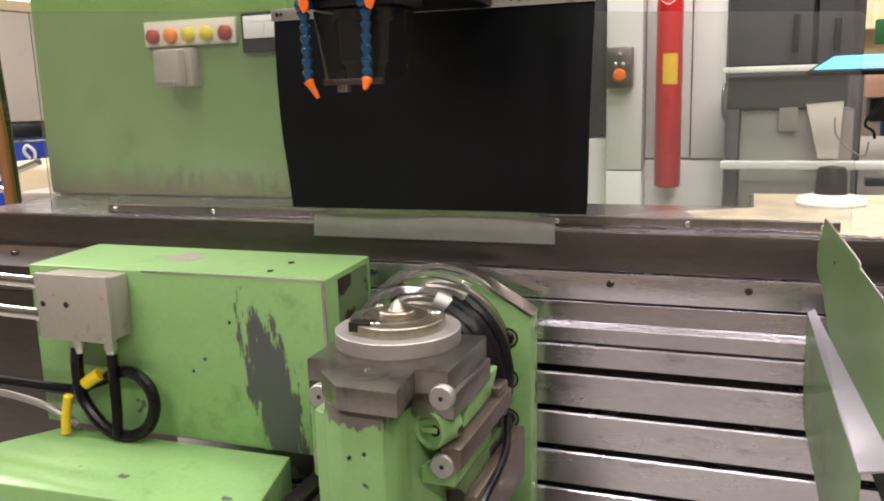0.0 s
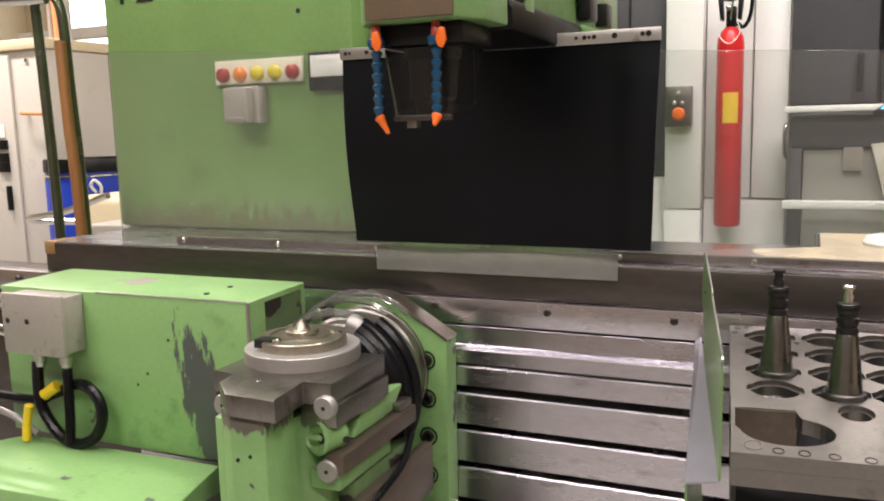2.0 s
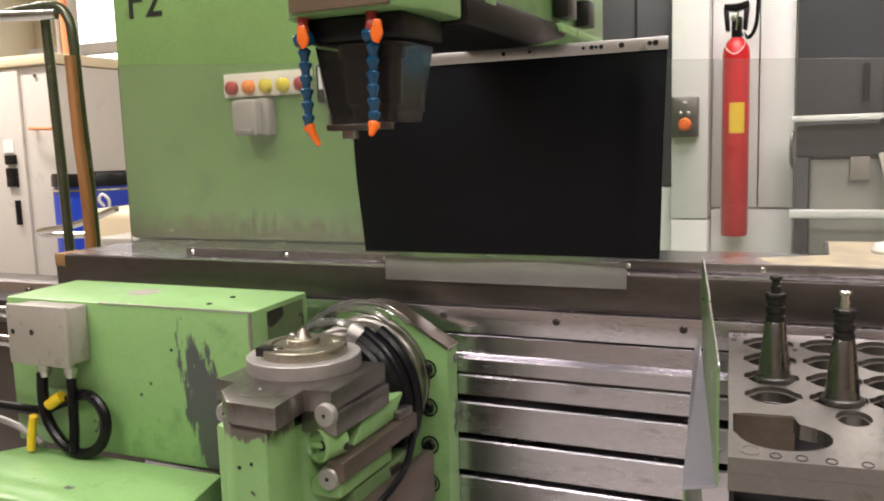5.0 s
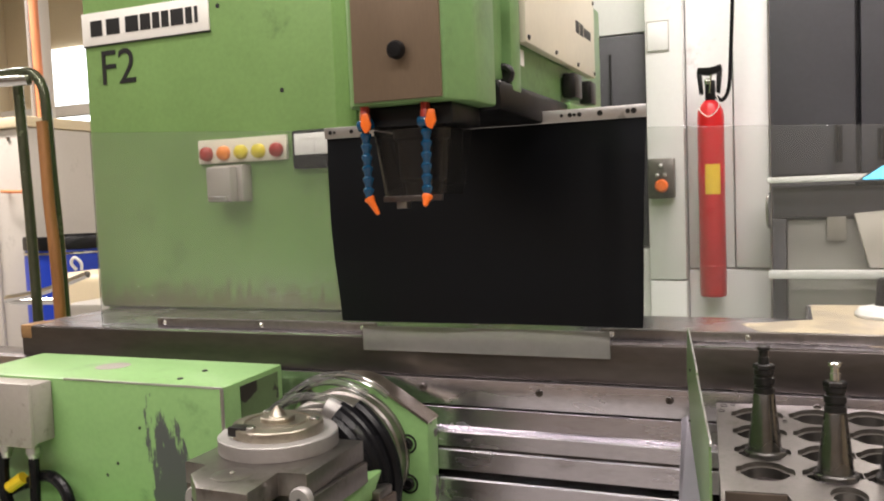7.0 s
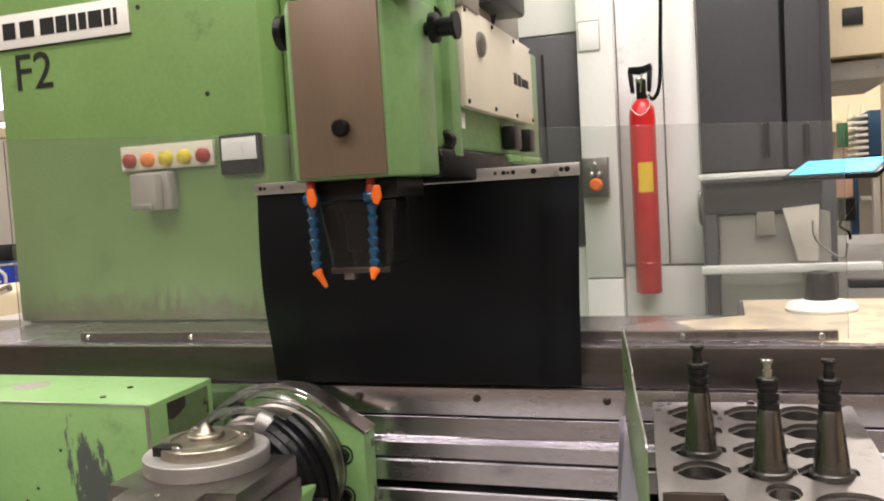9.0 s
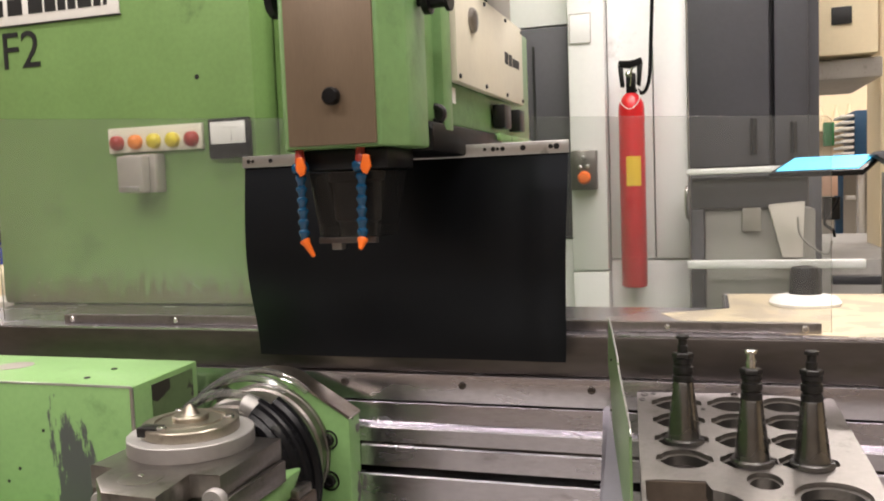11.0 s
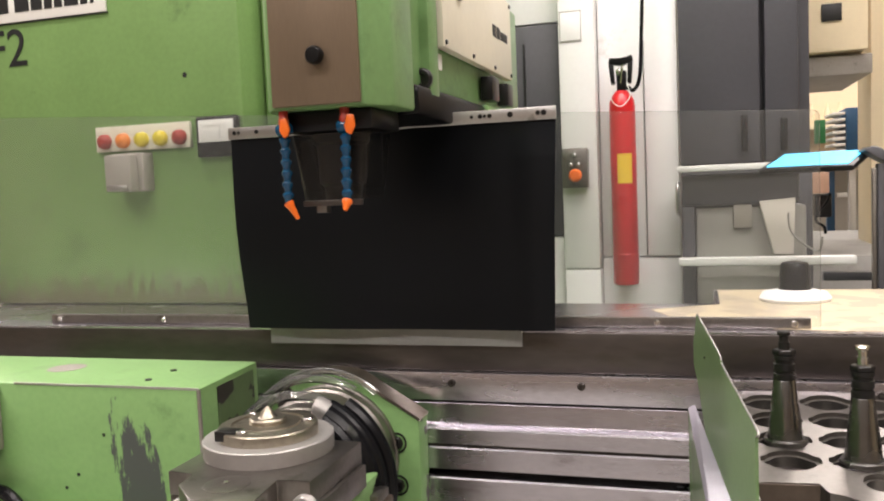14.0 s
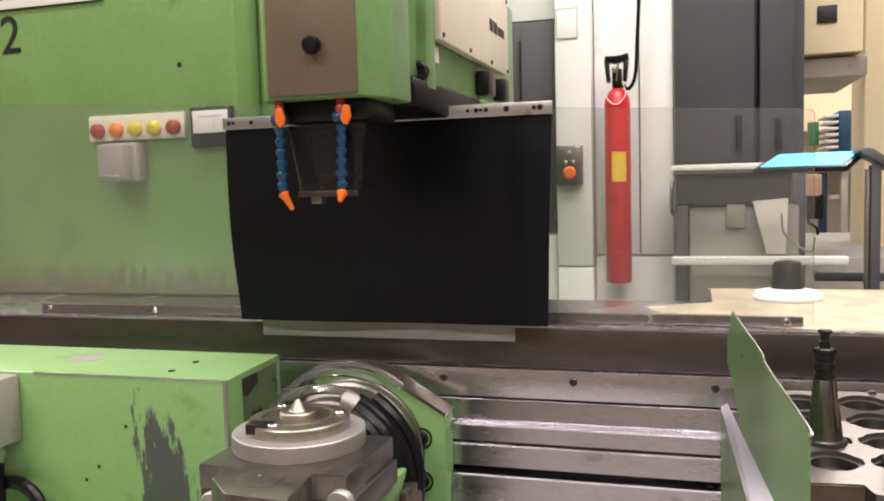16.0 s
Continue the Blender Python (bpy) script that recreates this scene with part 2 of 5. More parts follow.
def part(name, bm, material, parent=None, label="", smooth=True, at=None, angle=35):
    """Links a bmesh, built in world places, as one mesh object under a thing or a part."""
    base = ORIGIN[parent] if parent is not None else Vector(at or (0, 0, 0))
    bmesh.ops.recalc_face_normals(bm, faces=bm.faces)
    bmesh.ops.translate(bm, verts=bm.verts, vec=-base)
    me = bpy.data.meshes.new(name)
    limit = radians(angle)
    for e in bm.edges:
        e.smooth = len(e.link_faces) == 2 and e.calc_face_angle(0) < limit
    for f in bm.faces:
        f.smooth = smooth
    bm.to_mesh(me)
    bm.free()
    mats = material if isinstance(material, (list, tuple)) else [material]
    for k in mats:
        me.materials.append(M[k])
    ob = new(name, me)
    ORIGIN[ob] = base
    if parent is not None:
        ob.parent = parent
    else:
        ob.location = base
    if label:
        ob["label"] = label
    return ob


def single(name, bm, material, at, label, category, group="", kind="", **kw):
    return tagged(part(name, bm, material, None, at=at, **kw), label, category, group, kind)


def B():
    return bmesh.new()


def box(bm, x0, x1, y0, y1, z0, z1, bevel=0.0, seg=2, turn=None):
    vs = [bm.verts.new((x, y, z)) for x in (x0, x1) for y in (y0, y1) for z in (z0, z1)]
    fs = [bm.faces.new([vs[i] for i in q]) for q in ((0, 1, 3, 2), (4, 6, 7, 5), (0, 4, 5, 1), (2, 3, 7, 6), (0, 2, 6, 4), (1, 5, 7, 3))]
    if bevel:
        es = list({e for f in fs for e in f.edges})
        got = bmesh.ops.bevel(bm, geom=es, offset=bevel, segments=seg, profile=0.5, affect="EDGES", clamp_overlap=True)
        vs = list({v for f in got["faces"] for v in f.verts} | {v for v in vs if v.is_valid})
    if turn is not None:
        bmesh.ops.transform(bm, matrix=turn, verts=vs)
    return bm


def rod(bm, p, q, r, r2=None, n=20, caps=True):
    p, q = Vector(p), Vector(q)
    r2 = r if r2 is None else r2
    m = (q - p).to_track_quat("Z", "Y").to_matrix()
    rings = []
    for c, rr in ((p, r), (q, r2)):
        rings.append([bm.verts.new(c + m @ Vector((rr * math.cos(a), rr * math.sin(a), 0))) for a in (2 * math.pi * i / n for i in range(n))])
    for i in range(n):
        bm.faces.new((rings[0][i], rings[0][(i + 1) % n], rings[1][(i + 1) % n], rings[1][i]))
    if caps:
        bm.faces.new(rings[0][::-1])
        bm.faces.new(rings[1])
    return bm


def lathe(bm, at, profile, n=28, axis=(0, 0, 1)):
    """Turns (radius, height) pairs round an axis through at."""
    m = Vector(axis).to_track_quat("Z", "Y").to_matrix()
    at = Vector(at)
    rings = []
    for r, h in profile:
        rings.append([bm.verts.new(at + m @ Vector((r * math.cos(a), r * math.sin(a), h))) for a in (2 * math.pi * i / n for i in range(n))])
    for a, b in zip(rings, rings[1:]):
        for i in range(n):
            bm.faces.new((a[i], a[(i + 1) % n], b[(i + 1) % n], b[i]))
    bm.faces.new(rings[0][::-1])
    bm.faces.new(rings[-1])
    return bm


def tube(bm, points, r, n=10, closed=False):
    """A round tube along points, rounded by a spline through them."""
    pts = [Vector(p) for p in points]
    fine = []
    for i in range(len(pts) - 1):
        a, b, c, d = pts[max(i - 1, 0)], pts[i], pts[i + 1], pts[min(i + 2, len(pts) - 1)]
        for k in range(6):
            t = k / 6
            fine.append(0.5 * ((2 * b) + (c - a) * t + (2 * a - 5 * b + 4 * c - d) * t * t + (3 * b - a - 3 * c + d) * t ** 3))
    fine.append(pts[-1])
    rings = []
    side = None
    for i, p in enumerate(fine):
        way = (fine[min(i + 1, len(fine) - 1)] - fine[max(i - 1, 0)]).normalized()
        if side is None:
            side = way.orthogonal().normalized()
        side = (side - way * side.dot(way)).normalized()
        up = way.cross(side)
        rings.append([bm.verts.new(p + r * (math.cos(a) * side + math.sin(a) * up)) for a in (2 * math.pi * k / n for k in range(n))])
    for a, b in zip(rings, rings[1:]):
        for i in range(n):
            bm.faces.new((a[i], a[(i + 1) % n], b[(i + 1) % n], b[i]))
    bm.faces.new(rings[0][::-1])
    bm.faces.new(rings[-1])
    return bm


def prism(bm, outline, axis, lo, hi, bevel=0.0):
    """Extrudes an outline along an axis: 'x' takes (y, z), 'y' takes (x, z), 'z' takes (x, y)."""
    def place(a, b, c):
        return {"x": (c, a, b), "y": (a, c, b), "z": (a, b, c)}[axis]
    low = [bm.verts.new(place(a, b, lo)) for a, b in outline]
    high = [bm.verts.new(place(a, b, hi)) for a, b in outline]
    n = len(outline)
    fs = [bm.faces.new((low[i], low[(i + 1) % n], high[(i + 1) % n], high[i])) for i in range(n)]
    fs += [bm.faces.new(low[::-1]), bm.faces.new(high)]
    if bevel:
        bmesh.ops.bevel(bm, geom=list({e for f in fs for e in f.edges}), offset=bevel, segments=2, profile=0.5, affect="EDGES", clamp_overlap=True)
    return bm


def socket_screw(parent, at, r, axis=(0, -1, 0), material="black_steel", label=""):
    """A cap screw: chamfered head with a hexagon hollow."""
    bm = B()
    lathe(bm, at, [(r * 0.98, -0.002), (r, r * 0.5), (r * 0.88, r * 0.72), (r * 0.52, r * 0.72), (r * 0.5, r * 0.2)], n=12, axis=axis)
    return part("screw", bm, material, parent, label)


TABLE, HEAD = [], []

# ---------------------------------------------------------------- the hall
single("floor", box(B(), -9, 8, -5, 9, -0.2, 0.0), "concrete", (0, 0, 0), "grey sealed concrete workshop floor", "floor", kind="structure")
single("ceiling", box(B(), -9, 8, -5, 9, 4.6, 4.8), "ceiling", (0, 0, 4.6), "pale sheet ceiling of the workshop", "ceiling", kind="structure")
single("wall_north", box(B(), -9, 8, 8.6, 8.8, 0.0, 4.598), "wall", (0, 8.6, 0), "cream painted workshop wall", "wall", kind="structure")
# Unseen wall, coloured darker than the others so the curtain reflects less.
single("wall_south", box(B(), -9, 8, -5.0, -4.8, 0.0, 4.598), "pale_wall", (0, -5, 0), "cream painted workshop wall", "wall", kind="structure")
single("wall_west", box(B(), -9, -8.8, -4.796, 8.596, 0.0, 4.598), "wall", (-9, 0, 0), "cream painted workshop wall", "wall", kind="structure")
single("wall_east", box(B(), 7.8, 8.0, -4.796, 8.596, 0.0, 4.598), "wall", (8, 0, 0), "cream painted workshop wall", "wall", kind="structure")


def lamp_fitting(x, y, z, sx, sy):
    ob = thing("ceiling_light", (x, y, z + 0.06), "long white fluorescent ceiling light fitting", "ceiling light", "ceiling lights of the hall")
    part("housing", box(B(), x - sx / 2, x + sx / 2, y - sy / 2 - 0.03, y + sy / 2 + 0.03, z + 0.03, z + 0.10, 0.006), "white_paint", ob)
    part("hanger", rod(B(), (x - sx * 0.35, y, z + 0.10), (x - sx * 0.35, y, 4.6), 0.006, n=8), "alu", ob)
    part("hanger", rod(B(), (x + sx * 0.35, y, z + 0.10), (x + sx * 0.35, y, 4.6), 0.006, n=8), "alu", ob)


# Fittings are out of view; the last one only houses the added fill lamp.
for lx, ly, lz, sx, sy, _ in LAMPS:
    lamp_fitting(lx, ly, lz, sx, sy)

# ---------------------------------------------------------------- machine: fixed body
bed = thing("machine_bed", (0.5, 1.6, 0.0), "dark oily steel machine bed carrying the saddle", "machine bed")
part("base", box(B(), -1.0, 2.2, 1.42, 2.4, 0.0, 0.62, 0.02), "green", bed)
part("saddle", box(B(), -1.3, 2.3, 1.372, 1.66, 0.60, 1.0995, 0.006), "steel_dark", bed, "brown-black oily saddle face")
part("saddle_top", box(B(), -1.3, 2.3, 1.3725, 1.4485, 1.0995, 1.2185, 0.003), "steel_dark", bed)
wiper = part("way_cover", box(B(), -1.3, 2.3, 1.338, 1.372, 1.168, 1.2185, 0.002), "steel", bed, "bright ground steel way cover strip")
for i in range(-6, 7):
    x = 0.888 + 0.2295 * i
    if -1.25 < x < 2.25:
        bm = B()
        lathe(bm, (x, 1.338, 1.2005), [(0.0070, 0.0), (0.0070, 0.004), (0.0058, 0.0065), (0.0034, 0.0065), (0.0030, 0.003)], n=12, axis=(0, -1, 0))
        part("screw", bm, "steel_dark", wiper)

ledge = thing("machine_ledge", (0.6, 1.5, 1.219), "flat oily steel ledge with a dark front edge", "ledge")
part("slab", prism(B(), [(-0.402, 1.352), (2.3, 1.352), (2.3, 1.90), (1.34, 1.90), (1.34, 1.685), (-0.402, 1.685)], "z", 1.2190, 1.2895, 0.002), "steel_dark", ledge)
part("top_sheet", prism(B(), [(-0.400, 1.355), (2.3, 1.355), (2.3, 1.898), (1.343, 1.898), (1.343, 1.683), (-0.400, 1.683)], "z", 1.2899, 1.2925), "steel", ledge, "worn reflective sheet steel top")
part("painted_top", prism(B(), [(1.30, 1.415), (1.55, 1.375), (2.28, 1.372), (2.28, 1.89), (1.35, 1.89), (1.35, 1.67), (1.22, 1.60)], "z", 1.2926, 1.2931), "worn_cream", ledge, "patchy worn cream paint")
part("rusty_corner", box(B(), -0.4035, -0.370, 1.3505, 1.42, 1.262, 1.2935, 0.002), "rust", ledge, "rusty worn corner")
part("bracket", box(B(), -0.3, 2.2, 1.45, 1.66, 1.10, 1.2185, 0.004), "steel_dark", ledge)
for x0, x1 in ((-0.025, 0.53), (0.99, 1.485)):
    bar = part("clamp_bar", box(B(), x0, x1, 1.394, 1.408, 1.2925, 1.3105, 0.0015), "steel_grey", ledge)
    for x in ((-0.002, 0.259, 0.505) if x0 < 0 else (1.01, 1.242, 1.46)):
        part("screw", lathe(B(), (x, 1.394, 1.3015), [(0.006, 0), (0.006, 0.003), (0.0042, 0.0052), (0.002, 0.0052), (0.0018, 0.003)], n=10, axis=(0, -1, 0)), "bright", bar)
part("clear_strip", box(B(), 0.530, 1.017, 1.343, 1.3465, 1.2660, 1.3145, 0.0008), "film", ledge, "hazy translucent plastic strip on the ledge")

screen = thing("splash_screen", (0.6, 1.41, 1.293), "clear scratched acrylic splash screen on the ledge", "splash screen")
for x0, x1 in ((-0.205, 0.560), (1.008, 1.502)):
    def rim_z(x):
        return 1.743 - 0.0563 * (x + 0.21)
    pane = part("pane", prism(B(), [(x0, 1.2930), (x1, 1.2930), (x1, rim_z(x1) - 0.006), (x1 - 0.006, rim_z(x1)), (x0, rim_z(x0))], "y", 1.4085, 1.4145, 0.001), "panel", screen)
    pane.visible_shadow = False

single("column_foot", box(B(), -0.46, 0.62, 1.687, 2.90, 0.0, 1.2925, 0.01), "green_column", (0, 2.2, 0), "green cast foot under the machine column", "column foot")
column = thing("machine_column", (0.0, 1.9, 1.29), "tall pale green machine column with an enamelled front", "machine column")
part("front_box", box(B(), -0.461, 0.314, 1.664, 2.9, 1.2930, 2.75, 0.012), "green_column", column)
part("guideway", box(B(), 0.318, 0.600, 1.76, 2.9, 1.2930, 2.75, 0.010), "green_column", column)
part("way_strip", box(B(), 0.392, 0.412, 1.735, 1.76, 1.40, 2.2, 0.003), "cream_plate", column)
sign = part("name_plate", box(B(), -0.456, -0.038, 1.658, 1.664, 2.004, 2.090, 0.001), "label_white", column, "white plate with black bars")
for x0, x1 in ((-0.425, -0.385), (-0.370, -0.325), (-0.305, -0.262), (-0.255, -0.222), (-0.215, -0.192), (-0.185, -0.162), (-0.155, -0.115), (-0.108, -0.088), (-0.08, -0.07)):
    part("bar", box(B(), x0, x1, 1.6565, 1.658, 2.027, 2.068), "ink", sign)
part("frame_edge", box(B(), -0.459, -0.035, 1.6590, 1.6640, 2.001, 2.0035), "ink", sign)
font = bpy.data.curves.new("mark", "FONT")
font.body, font.size, font.extrude = "F2", 0.132, 0.0006
text = new("mark", font)
bpy.context.view_layer.update()
mesh = bpy.data.meshes.new_from_object(text.evaluated_get(bpy.context.evaluated_depsgraph_get()))
bpy.data.objects.remove(text)
mesh.transform(Matrix.Translation((-0.408, 1.6625, 1.897)) @ pose(0, 0, 0, 90, 0, 0))
mesh.transform(Matrix.Translation(-ORIGIN[column]))
mesh.materials.clear()
mesh.materials.append(M["ink"])
mark = new("painted_mark", mesh)
mark.parent = column
mark["label"] = "hand-painted black letters F2"
for x, z in ((0.165, 1.837), (-0.012, 2.062), (0.16, 2.10)):
    part("hole", lathe(B(), (x, 1.664, z), [(0.006, -0.01), (0.006, 0.001)], n=12, axis=(0, -1, 0)), "ink", column)

plate = thing("lamp_panel", (0.04, 1.66, 1.67), "cream strip with five red, orange and yellow pilot lamps", "lamp panel")
part("strip", box(B(), -0.088, 0.176, 1.652, 1.664, 1.668, 1.728, 0.002), "cream_plate", plate)
for i, c in enumerate(("lamp_red", "lamp_orange", "lamp_yellow", "lamp_yellow", "lamp_red")):
    x = -0.060 + 0.0525 * i
    bezel = part("lamp", lathe(B(), (x, 1.652, 1.692), [(0.0185, 0), (0.0185, 0.004), (0.017, 0.011), (0.011, 0.0155), (0.004, 0.017)], n=20, axis=(0, -1, 0)), c, plate)
meter = thing("panel_meter", (0.24, 1.66, 1.64), "black square panel meter with a white dial", "meter")
part("case", box(B(), 0.196, 0.306, 1.645, 1.664, 1.641, 1.735, 0.006), "black_plastic", meter)
part("dial", box(B(), 0.206, 0.297, 1.6415, 1.6455, 1.675, 1.726, 0.001), "paper", meter, "white dial face")
part("needle", box(B(), 0.262, 0.2626, 1.6408, 1.6415, 1.682, 1.706), "ink", meter)
part("scale_bar", box(B(), 0.222, 0.282, 1.6409, 1.6415, 1.7120, 1.7128), "grey_box", meter)
sw = thing("switch_box", (-0.02, 1.66, 1.57), "grey metal switch box under the pilot lamps", "switch box")
part("body", box(B(), -0.028, 0.064, 1.622, 1.664, 1.569, 1.660, 0.004), "grey_box", sw)
part("cover", box(B(), -0.022, 0.050, 1.592, 1.622, 1.570, 1.656, 0.005), "grey_box", sw)
part("lip", box(B(), -0.014, 0.040, 1.586, 1.5915, 1.572, 1.584, 0.002), "alu", sw)

# ---------------------------------------------------------------- machine: table that slides along x
table = thing("machine_table", (0.7, 1.34, 0.64), "ground steel T-slot table with horizontal slots", "machine table")
# Black colour here stands in for the shade deep in the slots.
part("back_plate", box(B(), -0.12, 1.78, 1.3475, 1.366, 0.64, 1.150, 0.002), "black_steel", table, "black plate painted as slot shade")
part("top_bar", prism(B(), [(1.310, 1.098), (1.310, 1.1235), (1.3125, 1.1265), (1.3300, 1.1280), (1.3330, 1.1300), (1.3350, 1.1640), (1.3372, 1.1650), (1.347, 1.150), (1.347, 1.098)], "x", -0.12, 1.78), "steel", table, "bright bevelled top bar", angle=15)
for z0, z1 in ((1.0525, 1.0920), (0.9750, 1.0375), (0.8995, 0.9625), (0.8240, 0.8870), (0.7490, 0.8120), (0.66, 0.7375)):
    part("slot_bar", prism(B(), [(1.311, z0), (1.310, z0 + 0.001), (1.310, z1 - 0.003), (1.3125, z1), (1.347, z1), (1.347, z0)], "x", -0.12, 1.78), "steel", table, angle=15)
part("groove", box(B(), -0.12, 1.78, 1.318, 1.347, 1.0922, 1.0978), "steel_dark", table)
TABLE.append(table)

# ---- rotary unit on the table
rot = thing("rotary_indexing_head", (0.55, 1.05, 0.68), "worn green and steel rotary indexing head on the table", "indexing head")
bm = B()
ARCH = [(0.537 + 0.141 * math.sin(radians(a)), 1.088 + 0.141 * math.cos(radians(a))) for a in range(-72, 26, 7)]
prism(bm, [(0.385, 1.02)] + ARCH + [(0.698, 1.150), (0.694, 0.70), (0.39, 0.70)], "y", 1.262, 1.3095, 0.003)
back = part("mounting_plate", bm, "green_worn", rot, "green mounting plate with a bare steel edge")
RIM = ARCH + [(0.699, 1.151)]
part("plate_edge", prism(B(), [(x, z + 0.0002) for x, z in RIM] + [(x + 0.0015, z + 0.0045) for x, z in RIM[::-1]], "y", 1.260, 1.3085), "turned", back, "bare steel edge")
# Wells and screws are coloured black to carry the shade of deep recesses.
for z in (1.111, 1.036, 0.961, 0.884):
    well = part("counterbore", lathe(B(), (0.656, 1.262, z), [(0.0185, -0.004), (0.0185, 0.002), (0.0155, 0.002), (0.0145, -0.002)], n=18, axis=(0, -1, 0)), "black_steel", back)
    part("screw", lathe(B(), (0.656, 1.262, z), [(0.0115, -0.002), (0.0115, 0.006), (0.010, 0.0085), (0.0062, 0.0085), (0.0058, 0.003)], n=12, axis=(0, -1, 0)), "black_steel", well)
part("slewing_ring", lathe(B(), (0.537, 1.262, 1.088), [(0.121, 0), (0.121, 0.03), (0.117, 0.034), (0.117, 0.085), (0.113, 0.09), (0.113, 0.118), (0.109, 0.122), (0.109, 0.200), (0.111, 0.202), (0.111, 0.218), (0.106, 0.223), (0.06, 0.225)], n=56, axis=(0, -1, 0)), "steel_grey", rot, "turned steel slewing ring")
part("ring_scale", lathe(B(), (0.537, 1.262, 1.088), [(0.1205, 0.0), (0.1235, 0.002), (0.1235, 0.010), (0.1205, 0.012)], n=56, axis=(0, -1, 0)), "steel_grey", rot)


def arc(cx, cy, cz, r, a0, a1, n=9, dy=0.0):
    return [(cx + r * math.sin(radians(a0 + (a1 - a0) * i / n)), cy + dy * i / n, cz + r * math.cos(radians(a0 + (a1 - a0) * i / n))) for i in range(n + 1)]


for dy, r, a0, a1, thick in ((-0.052, 0.1265, 29, 143, 0.0150), (-0.030, 0.1410, 26, 141, 0.0150), (-0.012, 0.1280, 28, 147, 0.0155), (0.000, 0.1470, 32, 136, 0.0130), (-0.042, 0.1345, 28, 142, 0.0160)):
    part("cable", tube(B(), arc(0.537, 1.150 + dy, 1.082, r, a0, a1, 14), thick, n=10), "cable", rot, "oily black cable round the ring")
part("sleeve", tube(B(), arc(0.537, 1.115, 1.082, 0.136, 18, 28), 0.0175, n=12), "ring", rot)
part("clear_hose", tube(B(), arc(0.537, 1.135, 1.088, 0.134, -66, 26), 0.0085, n=10), "hose_clear", rot, "clear plastic hose")
part("clear_hose", tube(B(), arc(0.537, 1.200, 1.090, 0.145, -58, 30), 0.0075, n=10), "hose_clear", rot, "clear plastic hose")
part("clear_hose", tube(B(), arc(0.537, 1.235, 1.090, 0.150, -40, 40), 0.0060, n=8), "hose_clear", rot, "clear plastic hose")
part("clear_hose", tube(B(), [(0.640, 1.095, 1.185), (0.668, 1.12, 1.13), (0.674, 1.14, 1.06), (0.662, 1.14, 0.99), (0.63, 1.10, 0.94)], 0.0065, n=8), "hose_clear", rot, "clear plastic hose")
top = [(0.477, 0.868), (0.477, 1.035), (0.688, 1.035), (0.688, 0.866), (0.640, 0.866), (0.654, 0.776), (0.568, 0.780), (0.522, 0.826), (0.522, 0.866)]
part("top_block", prism(B(), top, "z", 1.152, 1.185, 0.0025), "steel_grey", rot, "dark ground steel block")
part("shoulder", box(B(), 0.632, 0.694, 0.868, 1.034, 1.118, 1.1518, 0.002), "steel_grey", rot)
part("shoulder", box(B(), 0.478, 0.524, 0.868, 1.034, 1.117, 1.1518, 0.002), "steel_grey", rot)
part("cover_disc", lathe(B(), (0.586, 0.838, 1.185), [(0.030, -0.001), (0.030, 0.0006), (0.0292, 0.0009), (0.004, 0.0009)], n=30), "steel_grey", rot)
part("screw", lathe(B(), (0.584, 0.840, 1.1858), [(0.004, 0), (0.004, 0.002), (0.002, 0.003)], n=10), "bright", rot)
faceplate = part("faceplate_ring", lathe(B(), (0.570, 0.978, 1.185), [(0.091, -0.002), (0.0925, 0.001), (0.0925, 0.021), (0.091, 0.0225), (0.065, 0.0225)], n=56), "ring", rot, "matt pale ring")
disc = part("faceplate", lathe(B(), (0.570, 0.978, 1.203), [(0.069, 0.0), (0.0705, 0.002), (0.0705, 0.018), (0.0690, 0.020), (0.060, 0.020), (0.052, 0.022), (0.051, 0.019), (0.046, 0.019), (0.045, 0.022), (0.01, 0.022)], n=48), "turned", rot, "oily machined faceplate")
part("hub", lathe(B(), (0.570, 0.978, 1.225), [(0.0265, 0), (0.0265, 0.006), (0.025, 0.0075), (0.014, 0.0075), (0.011, 0.010), (0.0095, 0.015), (0.001, 0.023)], n=28), "turned", disc, "turned centre point")
for a in (20, 140, 260):
    x, y = 0.570 + 0.0575 * math.cos(radians(a)), 0.978 + 0.0575 * math.sin(radians(a))
    part("screw", lathe(B(), (x, y, 1.2232), [(0.0075, 0), (0.0075, 0.004), (0.006, 0.0055), (0.0035, 0.0055), (0.003, 0.002)], n=12), "bright", disc)
# Solid black block that paints the dark hollow of a faceplate slot.
part("slot_shade", box(B(), 0.520, 0.552, 0.917, 0.940, 1.2120, 1.2262, 0.0008), "black_steel", disc, "black block painted as the faceplate slot's shade")
body = B()
prism(body, [(0.506, 0.828), (0.506, 1.10), (0.660, 1.10), (0.660, 0.905), (0.627, 0.868), (0.627, 0.800), (0.565, 0.803)], "z", 0.68, 1.130, 0.006)
part("body", body, "green_body", rot, "chipped green casting")
part("body_front", prism(B(), [(0.532, 0.812), (0.532, 0.86), (0.628, 0.86), (0.628, 0.786), (0.566, 0.789)], "z", 0.68, 1.1515, 0.004), "green_body", rot)
part("wing", box(B(), 0.640, 0.692, 0.873, 1.04, 1.018, 1.046, 0.005), "green_worn", rot)
part("wing", box(B(), 0.474, 0.520, 0.873, 1.04, 1.005, 1.116, 0.006), "green_worn", rot)
part("web", prism(B(), [(0.930, 1.080), (1.06, 1.080), (1.10, 1.117), (0.955, 1.117)], "x", 0.640, 0.686, 0.003), "green_worn", rot, "chipped green web")
part("lower_block", box(B(), 0.640, 0.690, 0.92, 1.12, 0.68, 1.015, 0.006), "grimy", rot)
